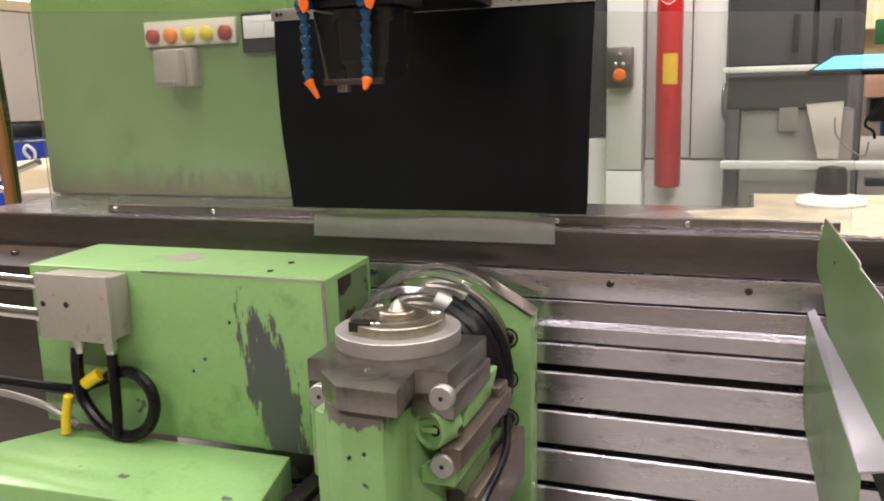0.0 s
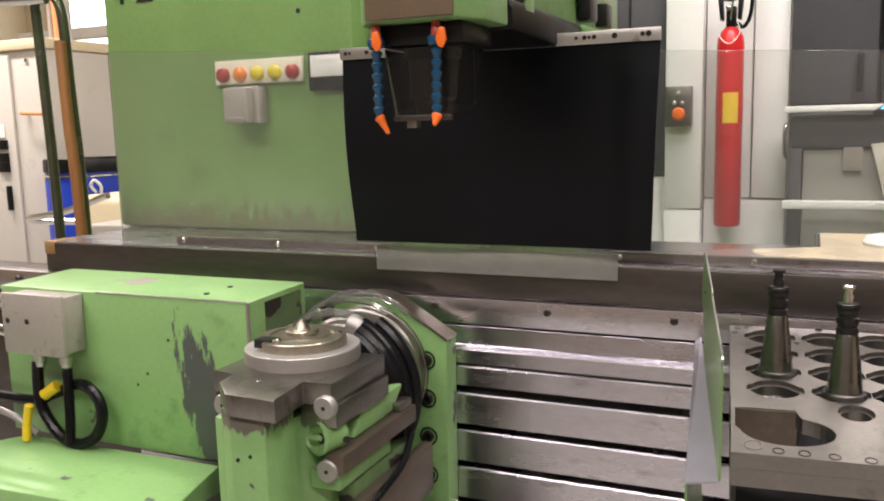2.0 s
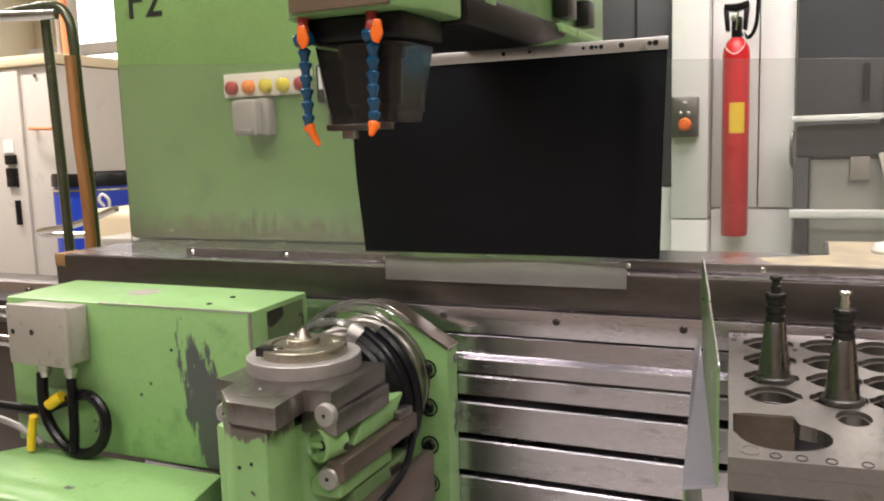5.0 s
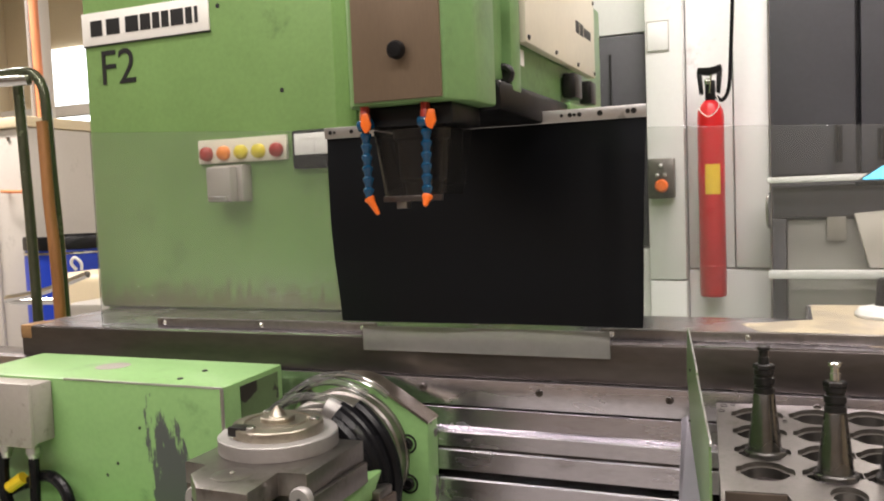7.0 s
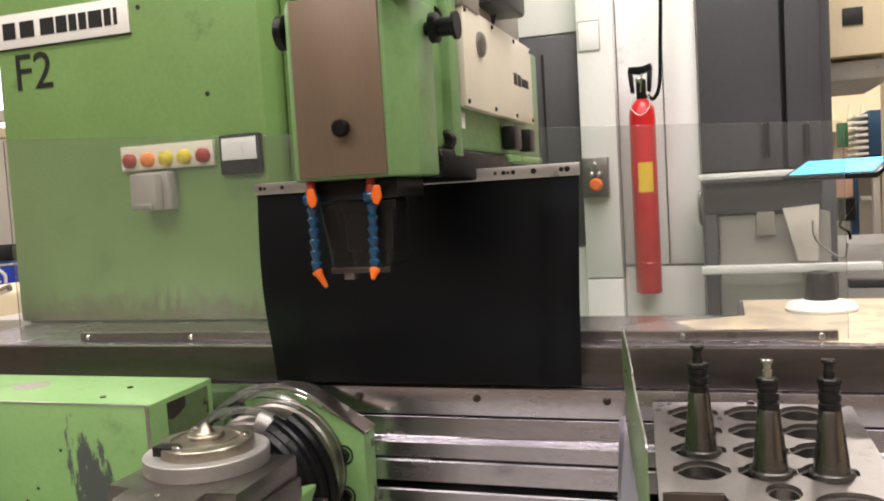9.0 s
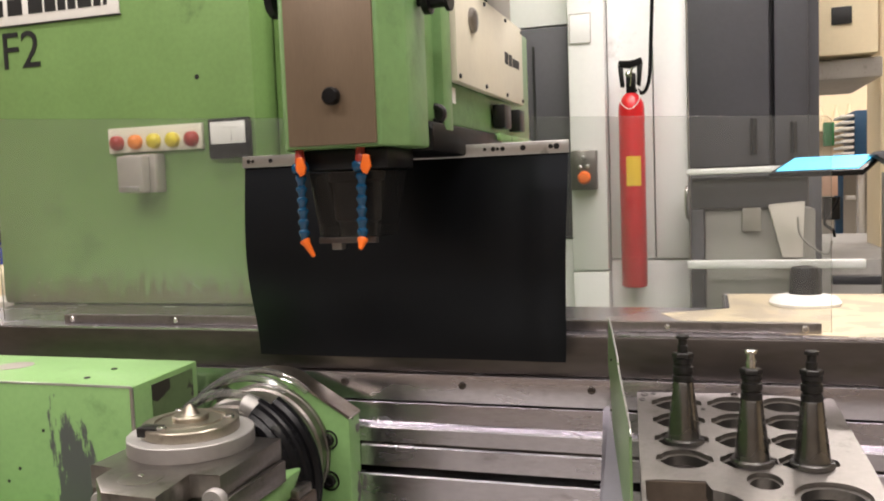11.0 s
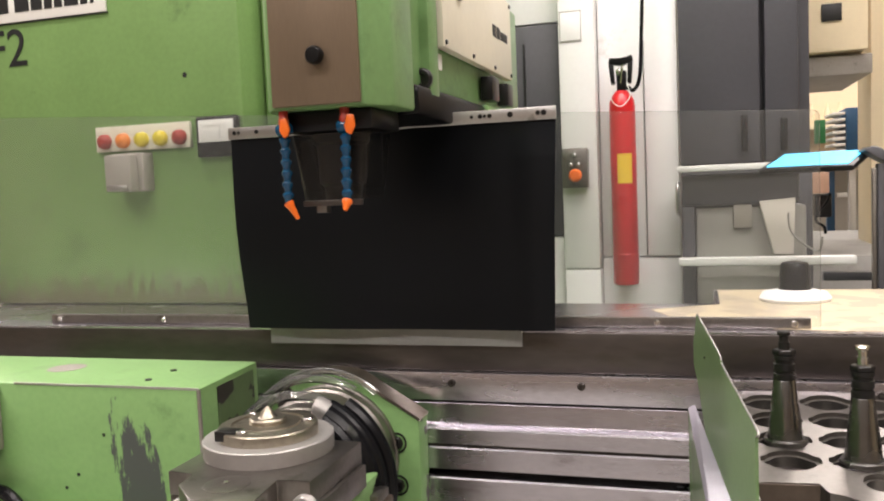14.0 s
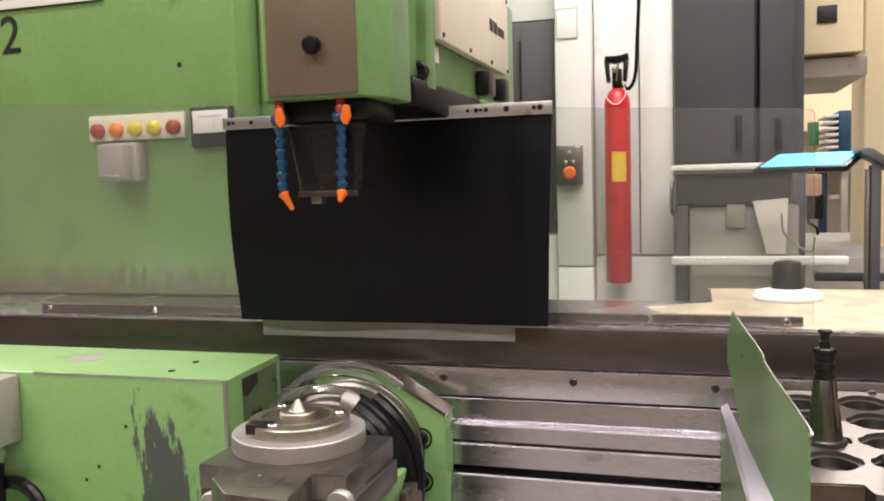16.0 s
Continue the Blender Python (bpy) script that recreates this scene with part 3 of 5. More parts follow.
lever = part("clamp_boss", lathe(B(), (0.660, 0.880, 1.100), [(0.026, -0.03), (0.028, 0.0), (0.028, 0.010), (0.024, 0.013), (0.021, 0.008), (0.005, 0.008)], n=28, axis=(-0.35, -1, 0.05)), "green_body", rot, "round green clamp boss")
part("spoke", box(B(), 0.648, 0.671, 0.862, 0.872, 1.098, 1.105, 0.002), "green_body", lever)
part("lever_pin", rod(B(), (0.664, 0.868, 1.100), (0.690, 0.90, 1.094), 0.008, n=14), "black_steel", rot)
part("feed_bar", box(B(), 0.672, 0.704, 0.866, 1.115, 1.048, 1.079, 0.005), "bar_brown", rot, "brown oily square bar")
part("bar_end", box(B(), 0.676, 0.700, 1.060, 1.105, 1.079, 1.094, 0.003), "steel_grey", rot)
part("lower_bar", box(B(), 0.692, 0.712, 0.900, 1.16, 0.905, 0.995, 0.004), "bar_brown", rot, "brown oily lower bar")
part("hose", tube(B(), [(0.706, 0.88, 0.96), (0.715, 0.95, 0.985), (0.716, 1.03, 1.005), (0.700, 1.10, 1.03)], 0.006, n=8), "cable", rot, "oily black hose")
for x, y, z in ((0.680, 0.866, 1.151), (0.676, 0.872, 1.052), (0.500, 0.866, 1.135), (0.498, 0.872, 1.040)):
    cap = part("cap", lathe(B(), (x, y, z), [(0.0175, -0.002), (0.0175, 0.007), (0.0155, 0.010), (0.004, 0.010)], n=26, axis=(0, -1, 0)), "ring", rot)
    part("centre_hole", lathe(B(), (x, y - 0.010, z), [(0.0032, 0), (0.0032, 0.0008)], n=10, axis=(0, -1, 0)), "ink", cap)
for x, z in ((0.578, 1.086), (0.600, 1.094)):
    part("hole", lathe(B(), (x, 0.787, z), [(0.0028, -0.012), (0.0028, 0.0012)], n=8, axis=(0, -1, 0)), "ink", rot)
part("foot_plate", box(B(), 0.42, 0.72, 0.80, 1.25, 0.66, 0.70, 0.004), "steel_dark", rot)
TABLE.append(rot)

# ---- motor box and what hangs on it
mbox = thing("motor_housing", (0.1, 1.15, 0.94), "bright green motor housing with a scraped dark patch", "motor housing")
bm = B()
prism(bm, [(-0.206, 1.050), (0.411, 1.050), (0.397, 1.2550), (-0.226, 1.2550)], "z", 0.9435, 1.250, 0.004)
part("casing", bm, "green_box", mbox)
for x, y in ((0.285, 1.165), (0.285, 1.095)):
    part("hole", lathe(B(), (x, y, 1.250), [(0.0055, -0.01), (0.0055, 0.002), (0.0035, 0.0025)], n=12), "ink", mbox)
for x, z in ((0.170, 1.098), (0.144, 1.074), (0.226, 1.168)):
    part("chip", lathe(B(), (x, 1.050, z), [(0.0032, -0.01), (0.0032, 0.0006)], n=7, axis=(0, -1, 0)), "ink", mbox)
part("rear_body", box(B(), -0.20, 0.34, 1.257, 1.309, 0.95, 1.200, 0.004), "green", mbox)
part("bare_patch", prism(B(), [(0.4086, 1.105), (0.3998, 1.235), (0.3970, 1.235), (0.4050, 1.105)], "z", 1.10, 1.240), "grimy", mbox, "bare dark patch on the end")
part("bare_edge", box(B(), 0.4065, 0.4122, 1.0488, 1.0530, 0.96, 1.2485, 0.001), "alu", mbox, "pale worn edge")
part("bare_edge", box(B(), 0.05, 0.409, 1.0492, 1.0530, 1.2472, 1.2508, 0.001), "alu", mbox, "pale worn edge")
part("worn_spot", lathe(B(), (0.06, 1.165, 1.2500), [(0.034, -0.002), (0.034, 0.0004), (0.01, 0.0005)], n=24), "grey_box", mbox, "greyish worn spot on the lid")
TABLE.append(mbox)

jb = thing("junction_box", (-0.06, 1.02, 1.13), "small grey sheet metal junction box with cable glands", "junction box")
part("body", box(B(), -0.130, 0.022, 1.000, 1.049, 1.134, 1.246, 0.004), "grey_box", jb)
part("lid", box(B(), -0.134, 0.026, 0.990, 1.000, 1.130, 1.250, 0.003), "grey_box", jb)
for x, z in ((-0.118, 1.195), (-0.066, 1.196)):
    part("hole", lathe(B(), (x, 0.990, z), [(0.0055, -0.006), (0.0055, 0.001)], n=12, axis=(0, -1, 0)), "ink", jb)
for x in (-0.075, -0.005):
    part("gland", lathe(B(), (x, 1.02, 1.133), [(0.010, 0), (0.010, -0.008), (0.0125, -0.009), (0.0125, -0.022), (0.010, -0.024), (0.009, -0.034)], n=14), "alu", jb)
for z in (1.225, 1.165):
    part("gland", lathe(B(), (-0.132, 1.02, z), [(0.011, 0), (0.011, 0.010), (0.015, 0.012), (0.015, 0.026), (0.012, 0.028), (0.012, 0.055)], n=14, axis=(-1, 0, 0)), "bright", jb)
    part("conduit", tube(B(), [(-0.18, 1.02, z), (-0.26, 1.02, z + 0.002), (-0.40, 1.03, z + 0.004), (-0.75, 1.05, z)], 0.012, n=12), "chrome", jb, "ribbed metal conduit")
TABLE.append(jb)


def hose(name, points, r, mat, label):
    ob = single(name, tube(B(), points, r, n=10), mat, points[0], label, "cable", "cables at the motor housing")
    TABLE.append(ob)
    return ob


hose("cable", [(-0.084, 1.02, 1.105), (-0.088, 1.02, 1.07), (-0.085, 1.02, 1.02), (-0.062, 1.018, 0.985), (-0.024, 1.015, 0.957), (0.020, 1.013, 0.952), (0.060, 1.015, 0.972), (0.078, 1.018, 1.01), (0.068, 1.022, 1.045), (0.032, 1.028, 1.066), (-0.010, 1.035, 1.062), (-0.045, 1.038, 1.045)], 0.0112, "cable", "glossy black looped cable")
hose("cable", [(-0.005, 1.02, 1.105), (-0.004, 1.018, 1.06), (0.000, 1.012, 1.00), (0.002, 1.005, 0.955)], 0.0095, "cable", "black cable straight below the junction box")
hose("cable", [(-0.045, 1.038, 1.045), (-0.07, 1.036, 1.036), (-0.11, 1.030, 1.022), (-0.2, 1.03, 1.02), (-0.35, 1.04, 1.015), (-0.7, 1.06, 0.99)], 0.0105, "cable", "oily black cable leading away from the housing")
hose("cable", [(-0.042, 1.026, 1.060), (-0.058, 1.022, 1.050), (-0.072, 1.018, 1.040)], 0.0118, "yellow_cable", "yellow sleeve round the looped cable")
hose("cable", [(-0.100, 1.004, 1.020), (-0.106, 1.004, 1.000), (-0.110, 1.002, 0.975), (-0.112, 1.000, 0.948)], 0.0085, "yellow_cable", "yellow sleeved cable beside the housing")
hose("cable", [(-0.10, 1.02, 0.955), (-0.2, 1.03, 0.985), (-0.4, 1.05, 0.99), (-0.7, 1.08, 0.96)], 0.007, "ring", "thin pale grey hose beside the cables")

lbox = thing("lower_housing", (0.05, 0.93, 0.60), "bright green lower housing with a flat lid", "housing")
bm = B()
prism(bm, [(-0.215, 0.94), (-0.150, 1.035), (0.333, 1.042), (0.372, 0.885), (0.352, 0.838), (-0.10, 0.815), (-0.215, 0.84)], "z", 0.62, 0.9425, 0.005)
part("casing", bm, "green", lbox)
part("rail", box(B(), 0.378, 0.412, 0.83, 1.04, 0.70, 0.925, 0.004), "black_steel", lbox)
part("end_block", box(B(), 0.414, 0.470, 0.82, 1.04, 0.69, 0.915, 0.004), "steel_grey", lbox)
TABLE.append(lbox)
tray = single("support_bracket", box(B(), -0.3, 0.75, 0.84, 1.308, 0.60, 0.619, 0.004), "steel_dark", (0.2, 1.1, 0.6), "dark steel support bracket below the housings", "bracket")
TABLE.append(tray)

# ---- splash plate beside the tool rack
def side_x(y):
    """The sheet runs slightly askew to the table."""
    return 1.156 + (1.27 - y) * 0.17


def top_z(y):
    return 1.336 - (1.27 - y) * 0.168


def fold_z(y):
    return 1.180 - (1.27 - y) * 0.20


def sheet(bm, rim, thick):
    near = [bm.verts.new(p) for p in rim]
    far = [bm.verts.new((p[0] + thick[0], p[1] + thick[1], p[2] + thick[2])) for p in rim]
    n = len(rim)
    for i in range(n):
        bm.faces.new((near[i], near[(i + 1) % n], far[(i + 1) % n], far[i]))
    bm.faces.new(near[::-1]), bm.faces.new(far)
    return bm


sp = thing("splash_plate", (1.18, 1.0, 0.95), "folded green sheet metal splash plate with a pale edge", "splash plate")
OUT = [(0.90, fold_z(0.90)), (1.205, fold_z(1.205)), (1.27, 1.232), (1.30, 1.250), (1.30, 1.288), (1.285, 1.306), (1.27, 1.336), (1.10, top_z(1.10)), (1.085, top_z(1.085) - 0.007), (0.905, top_z(0.905) - 0.007), (0.90, top_z(0.90) - 0.016)]
part("sheet", sheet(B(), [(side_x(y), y, z) for y, z in OUT], (0.003, 0, 0)), "green_sheet", sp, angle=10)
bm = B()
tube(bm, [(side_x(y) + 0.0015, y, z) for y, z in OUT[3:7]], 0.0016, n=6)
tube(bm, [(side_x(y) + 0.0015, y, z + 0.0004) for y, z in OUT[6:]], 0.0014, n=6)
part("bare_edge", bm, "alu", sp, "pale scuffed edge")
LIP = [(side_x(1.30) - 0.010, 1.30, fold_z(1.30) - 0.006), (side_x(1.30), 1.30, fold_z(1.30)), (side_x(0.90), 0.90, fold_z(0.90)), (side_x(0.90) - 0.040, 0.90, fold_z(0.90) - 0.008)]
part("lip", sheet(B(), LIP, (0, 0, -0.003)), "lilac", sp, "pale zinc lip")
SKIRT = [(x, y, z - 0.0035) for x, y, z in (LIP[0], LIP[3])] + [(LIP[3][0], 0.90, 0.88), (LIP[0][0] + 0.03, 1.20, 0.90), (LIP[0][0] + 0.004, 1.29, 0.99), (LIP[0][0], 1.30, 1.03)]
part("skirt", sheet(B(), SKIRT, (0.003, 0, 0)), "green_sheet", sp)
part("rivet", lathe(B(), (side_x(1.20) - 0.0005, 1.20, 1.283), [(0.0024, 0), (0.0018, 0.0015)], n=10, axis=(-1, 0, 0)), "black_steel", sp)
TABLE.append(sp)

# ---- tool rack
RACK = Matrix.Translation((1.194, 1.325, 1.2035)) @ Euler((radians(9.5), 0, radians(5.2))).to_matrix().to_4x4()


def rack_point(u, v, w=0.0):
    """u along the rack, v towards the viewer, w above its top."""
    return RACK @ Vector((u, -v, w))


def cell(bm, u0, u1, v0, v1, cu, cv, ru, rv, depth, notch=0.0, n=40, bay=None):
    """A piece of plate with a round hole through it, as wall and rim."""
    angles = [2 * math.pi * (i + 0.5) / n for i in range(n)]
    def rim(a):
        k = 1.0 + (notch if abs(math.cos(a)) > 0.93 else 0.0)
        c, s = math.cos(a), math.sin(a)
        r = k / math.hypot(c / ru, s / rv)
        if bay:
            out_u = (bay[1] - cu) / c if c > 1e-9 else ((bay[0] - cu) / c if c < -1e-9 else 9)
            out_v = (bay[2] - cv) / s if s < -1e-9 else (0.002 / s if s > 1e-9 else 9)
            r = max(r, min(out_u, out_v))
        return cu + r * c, cv + r * s
    def edge(a):
        c, s = math.cos(a), math.sin(a)
        k = min((u1 - cu) / c if c > 1e-9 else ((u0 - cu) / c if c < -1e-9 else 9), (v1 - cv) / s if s > 1e-9 else ((v0 - cv) / s if s < -1e-9 else 9))
        return cu + k * c, cv + k * s
    for i, a in enumerate(angles):
        b = angles[(i + 1) % n]
        e0, e1 = edge(a), edge(b)
        on = lambda p: (abs(p[0] - u0) < 1e-6, abs(p[0] - u1) < 1e-6, abs(p[1] - v0) < 1e-6, abs(p[1] - v1) < 1e-6)
        loop = [e0]
        if not any(x and y for x, y in zip(on(e0), on(e1))):
            loop.append((u1 if (on(e0)[1] or on(e1)[1]) else u0, v1 if (on(e0)[3] or on(e1)[3]) else v0))
        loop.append(e1)
        r0, r1 = rim(a), rim(b)
        bm.faces.new([bm.verts.new(rack_point(*p)) for p in loop] + [bm.verts.new(rack_point(*r1)), bm.verts.new(rack_point(*r0))])
        steps = [(1.0, 0.0), (1.0, -depth)] if bay else [(1.0, 0.0), (1.0, -0.007), (0.84, -0.007), (0.84, -depth), (1.02, -depth)]
        for (k0, w0), (k1, w1) in zip(steps, steps[1:]):
            ring = []
            for (u, v), k, w in ((r0, k0, w0), (r1, k0, w0), (r1, k1, w1), (r0, k1, w1)):
                ring.append(bm.verts.new(rack_point(cu + (u - cu) * k, cv + (v - cv) * k, w)))
            bm.faces.new(ring)


def slab(bm, u0, u1, v0, v1, w0, w1):
    vs = [bm.verts.new(rack_point(u, v, w)) for u in (u0, u1) for v in (v0, v1) for w in (w0, w1)]
    for q in ((0, 1, 3, 2), (4, 6, 7, 5), (0, 4, 5, 1), (2, 3, 7, 6), (0, 2, 6, 4), (1, 5, 7, 3)):
        bm.faces.new([vs[i] for i in q])


rack = thing("tool_rack", tuple(rack_point(0.15, 0.2, -0.145)), "machined steel tool rack plate with rows of round holes", "tool rack")
bm = B()
WIDE, DEEP, TH = 0.300, 0.408, 0.022
U = [0.016, 0.104, 0.183, 0.272]
V = [0.012, 0.072, 0.136, 0.196, 0.256]
CU, CV = (0.0605, 0.1465, 0.2225), (0.0415, 0.1045, 0.1670, 0.2270)
for i in range(3):
    for j in range(4):
        cell(bm, U[i], U[i + 1], V[j], V[j + 1], CU[i], CV[j], 0.0340, 0.0275, TH, 0.14)
cell(bm, 0.0005, 0.1335, 0.256, 0.388, 0.0695, 0.344, 0.058, 0.037, TH, bay=(0.006, 0.087, 0.287))
cell(bm, 0.1335, 0.1835, 0.256, 0.388, 0.1585, 0.281, 0.0225, 0.0225, TH)
cell(bm, 0.1835, 0.2995, 0.256, 0.388, 0.2350, 0.312, 0.046, 0.034, TH)
part("plate", bm, "rack", rack, angle=50)
bm = B()
slab(bm, 0.0, U[0], 0.0, 0.256, -TH, 0.0)
slab(bm, U[3], WIDE, 0.0, 0.256, -TH, 0.0)
slab(bm, U[0], U[3], 0.0, V[0], -TH, 0.0)
slab(bm, 0.0, WIDE, 0.388, DEEP, -TH, 0.0)
part("border", bm, "rack", rack)
bm = B()
slab(bm, 0.0, WIDE, DEEP - 0.012, DEEP, -0.048, -TH - 0.0003)
part("front_lip", bm, "rack", rack)
bm = B()
slab(bm, 0.008, WIDE - 0.008, 0.010, 0.390, -0.145, -0.135)
slab(bm, 0.008, WIDE - 0.008, 0.002, 0.009, -0.135, -TH - 0.0005)
slab(bm, 0.002, 0.008, 0.010, 0.390, -0.145, -TH - 0.0005)
slab(bm, WIDE - 0.008, WIDE - 0.002, 0.010, 0.390, -0.145, -TH - 0.0005)
part("tray", bm, "black_steel", rack, "dark tray below the plate")
bm = B()
slab(bm, 0.0068, 0.0862, 0.2876, 0.2900, -0.062, -0.0015)
part("inner_plate", bm, "bar_brown", rack, "brown inner plate behind the large hole")
for u, v, r in ((0.0273, 0.386, 0.0125), (0.0565, 0.3955, 0.0075), (0.0865, 0.3965, 0.0075), (0.1203, 0.398, 0.0075), (0.160, 0.399, 0.0075), (0.012, 0.010, 0.006), (0.026, 0.006, 0.004), (0.008, 0.030, 0.005), (0.285, 0.012, 0.006), (0.100, 0.062, 0.004), (0.182, 0.066, 0.004)):
    p = rack_point(u, v, 0.0)
    part("screw", lathe(B(), p, [(r, -0.002), (r, 0.0006), (r * 0.8, 0.0008), (r * 0.7, -0.0012)], n=14, axis=RACK.to_3x3() @ Vector((0, 0, 1))), "black_steel" if r < 0.01 else "steel_grey", rack)
TABLE.append(rack)


def tool_holder(u, v, label, bright_stud):
    p = rack_point(u, v, -0.004)
    ob = thing("tool_holder", tuple(p), label, "tool holder", "tool holders in the rack")
    up = Vector((0, 0.03, 1)).normalized()

    def turned(name, height, profile, material, text="", n=32):
        part(name, lathe(B(), p + up * height, [(r * 0.87, h) for r, h in profile], n=n, axis=up), material, ob, text)

    turned("flange", 0.0, [(0.0325, 0.0), (0.0332, 0.002), (0.0332, 0.006), (0.0315, 0.008), (0.028, 0.008)], "tool")
    turned("taper", 0.008, [(0.0268, 0.0), (0.0268, 0.003), (0.0166, 0.080), (0.0155, 0.082)], "tool", "polished steel taper")
    turned("neck", 0.090, [(0.0165, 0), (0.0165, 0.008), (0.0145, 0.009), (0.0145, 0.012), (0.0165, 0.013), (0.0165, 0.022), (0.0140, 0.023), (0.0140, 0.027), (0.016, 0.028), (0.016, 0.034)], "black_steel", "blackened threaded neck")
    turned("lock_nut", 0.1245, [(0.0165, 0), (0.0175, 0.001), (0.0175, 0.006), (0.0155, 0.0075), (0.008, 0.0075)], "black_steel", n=6)
    turned("pull_stud", 0.132, [(0.0085, 0), (0.0085, 0.010), (0.0070, 0.011), (0.0070, 0.019), (0.0105, 0.0205), (0.0105, 0.024), (0.009, 0.0255)], "bright" if bright_stud else "black_steel", n=20)
    TABLE.append(ob)


tool_holder(0.0640, 0.1690, "steel taper tool holder with a dark pull stud", False)
tool_holder(0.1500, 0.2270, "steel taper tool holder with a bright pull stud", True)
tool_holder(0.2265, 0.2300, "steel taper tool holder with a dull pull stud", False)

# ---------------------------------------------------------------- machine: head that slides along y and z
hd = thing("milling_head", (0.82, 1.25, 1.67), "green milling head with a brown front plate on a sliding ram", "milling head")
face = [(0.747, 0.990), (0.889, 0.988), (0.913, 1.040), (0.913, 1.13), (0.727, 1.13), (0.727, 1.02)]
part("housing", prism(B(), face, "z", 1.672, 1.925, 0.005), "green_head", hd)
part("front_plate", box(B(), 0.753, 0.885, 0.983, 0.9895, 1.676, 1.922, 0.002), "brown", hd, "plain brown front plate")
part("knob", lathe(B(), (0.826, 0.983, 1.741), [(0.008, 0), (0.008, 0.006), (0.0125, 0.007), (0.0125, 0.014), (0.010, 0.018), (0.002, 0.0185)], n=24, axis=(0, -1, 0)), "black_plastic", hd, "black knob")
part("upper_housing", prism(B(), [(0.752, 0.984), (0.928, 0.982), (0.934, 1.03), (0.934, 1.065), (0.738, 1.065), (0.738, 1.01)], "z", 1.930, 2.16, 0.005), "green_head", hd)
for x, z in ((0.768, 1.952), (0.905, 1.948), (0.812, 1.972)):
    part("screw", lathe(B(), (x, 0.983, z), [(0.004, 0), (0.003, 0.003)], n=10, axis=(0, -1, 0)), "black_steel", hd)
ram = part("ram", box(B(), 0.706, 0.900, 1.13, 1.95, 1.715, 1.965, 0.008), "green_head", hd, "long green ram")
part("front_flange", box(B(), 0.690, 0.916, 1.202, 1.252, 1.700, 2.003, 0.006), "green_head", hd)
part("top_plate", box(B(), 0.84, 0.926, 1.254, 1.36, 1.950, 1.998, 0.004), "grey_box", hd, "grey plate on the ram")
part("cap", rod(B(), (0.885, 1.230, 2.003), (0.885, 1.230, 2.022), 0.030, n=20), "black_plastic", hd)
part("bolt", rod(B(), (0.896, 1.199, 1.925), (0.896, 1.185, 1.925), 0.012, n=16), "black_plastic", hd)
part("slide_bar", box(B(), 0.890, 0.922, 1.55, 1.86, 1.700, 1.7145, 0.003), "green_worn", hd, "pale green slide bar")
cover = part("side_cover", box(B(), 0.905, 0.922, 1.262, 1.785, 1.786, 1.954, 0.002), "cream_plate", hd, "cream side cover plate")
for y in (1.275, 1.45, 1.62, 1.772):
    for z in (1.795, 1.945):
        part("screw", lathe(B(), (0.922, y, z), [(0.0045, 0), (0.0035, 0.003)], n=10, axis=(1, 0, 0)), "black_steel", cover)
part("plug", lathe(B(), (0.922, 1.36, 1.90), [(0.022, 0), (0.022, 0.004), (0.018, 0.008), (0.005, 0.009)], n=24, axis=(1, 0, 0)), "steel_grey", cover)
for y0, y1, z0, z1 in ((1.610, 1.640, 1.858, 1.882), (1.646, 1.676, 1.858, 1.882), (1.682, 1.745, 1.860, 1.878)):
    part("bar", box(B(), 0.922, 0.9225, y0, y1, z0, z1), "ink", cover)
part("label", box(B(), 0.905, 0.9065, 1.262, 1.298, 1.752, 1.778), "paper", hd, "small white label")
for y0, y1 in ((1.56, 1.62), (1.70, 1.75)):
    part("clamp", box(B(), 0.905, 0.930, y0, y1, 1.725, 1.772, 0.003), "black_steel", hd)
part("top_box", box(B(), 0.72, 0.90, 1.37, 1.78, 1.966, 2.14, 0.006), "grey_box", hd)
part("motor", rod(B(), (0.84, 1.52, 2.00), (0.84, 1.80, 2.22), 0.075, n=24), "dark_panel", hd, "dark drive motor")
part("motor_box", box(B(), 0.87, 0.955, 1.42, 1.60, 1.985, 2.16, 0.008), "dark_panel", hd)
for z, y in ((1.885, 1.10),):
    part("handle", lathe(B(), (0.908, y, z), [(0.010, 0), (0.010, 0.012), (0.022, 0.014), (0.022, 0.024), (0.014, 0.026), (0.014, 0.046), (0.020, 0.048), (0.020, 0.054)], n=22, axis=(1, 0, 0)), "black_plastic", hd, "black clamping knob")
part("handle", lathe(B(), (0.726, 1.045, 1.893), [(0.010, 0), (0.010, 0.006), (0.026, 0.008), (0.026, 0.020), (0.020, 0.022)], n=22, axis=(-1, 0, 0)), "black_plastic", hd)
part("eye_bolt", lathe(B(), (0.903, 1.202, 1.728), [(0.017, 0), (0.017, 0.006), (0.013, 0.009), (0.008, 0.009), (0.007, 0.003)], n=18, axis=(0, -1, 0)), "black_steel", hd)
part("side_slot", box(B(), 0.9075, 0.9088, 1.060, 1.068, 1.718, 1.733), "ink", hd)
part("cover_left", box(B(), 0.698, 0.712, 1.09, 1.19, 1.735, 1.86, 0.004), "worn_cream", hd)
part("nose_plate", box(B(), 0.756, 0.890, 1.010, 1.12, 1.642, 1.6715, 0.004), "black_plastic", hd, "dark nose plate")
part("nose_back", box(B(), 0.772, 0.866, 1.101, 1.112, 1.56, 1.6415, 0.002), "black_plastic", hd)
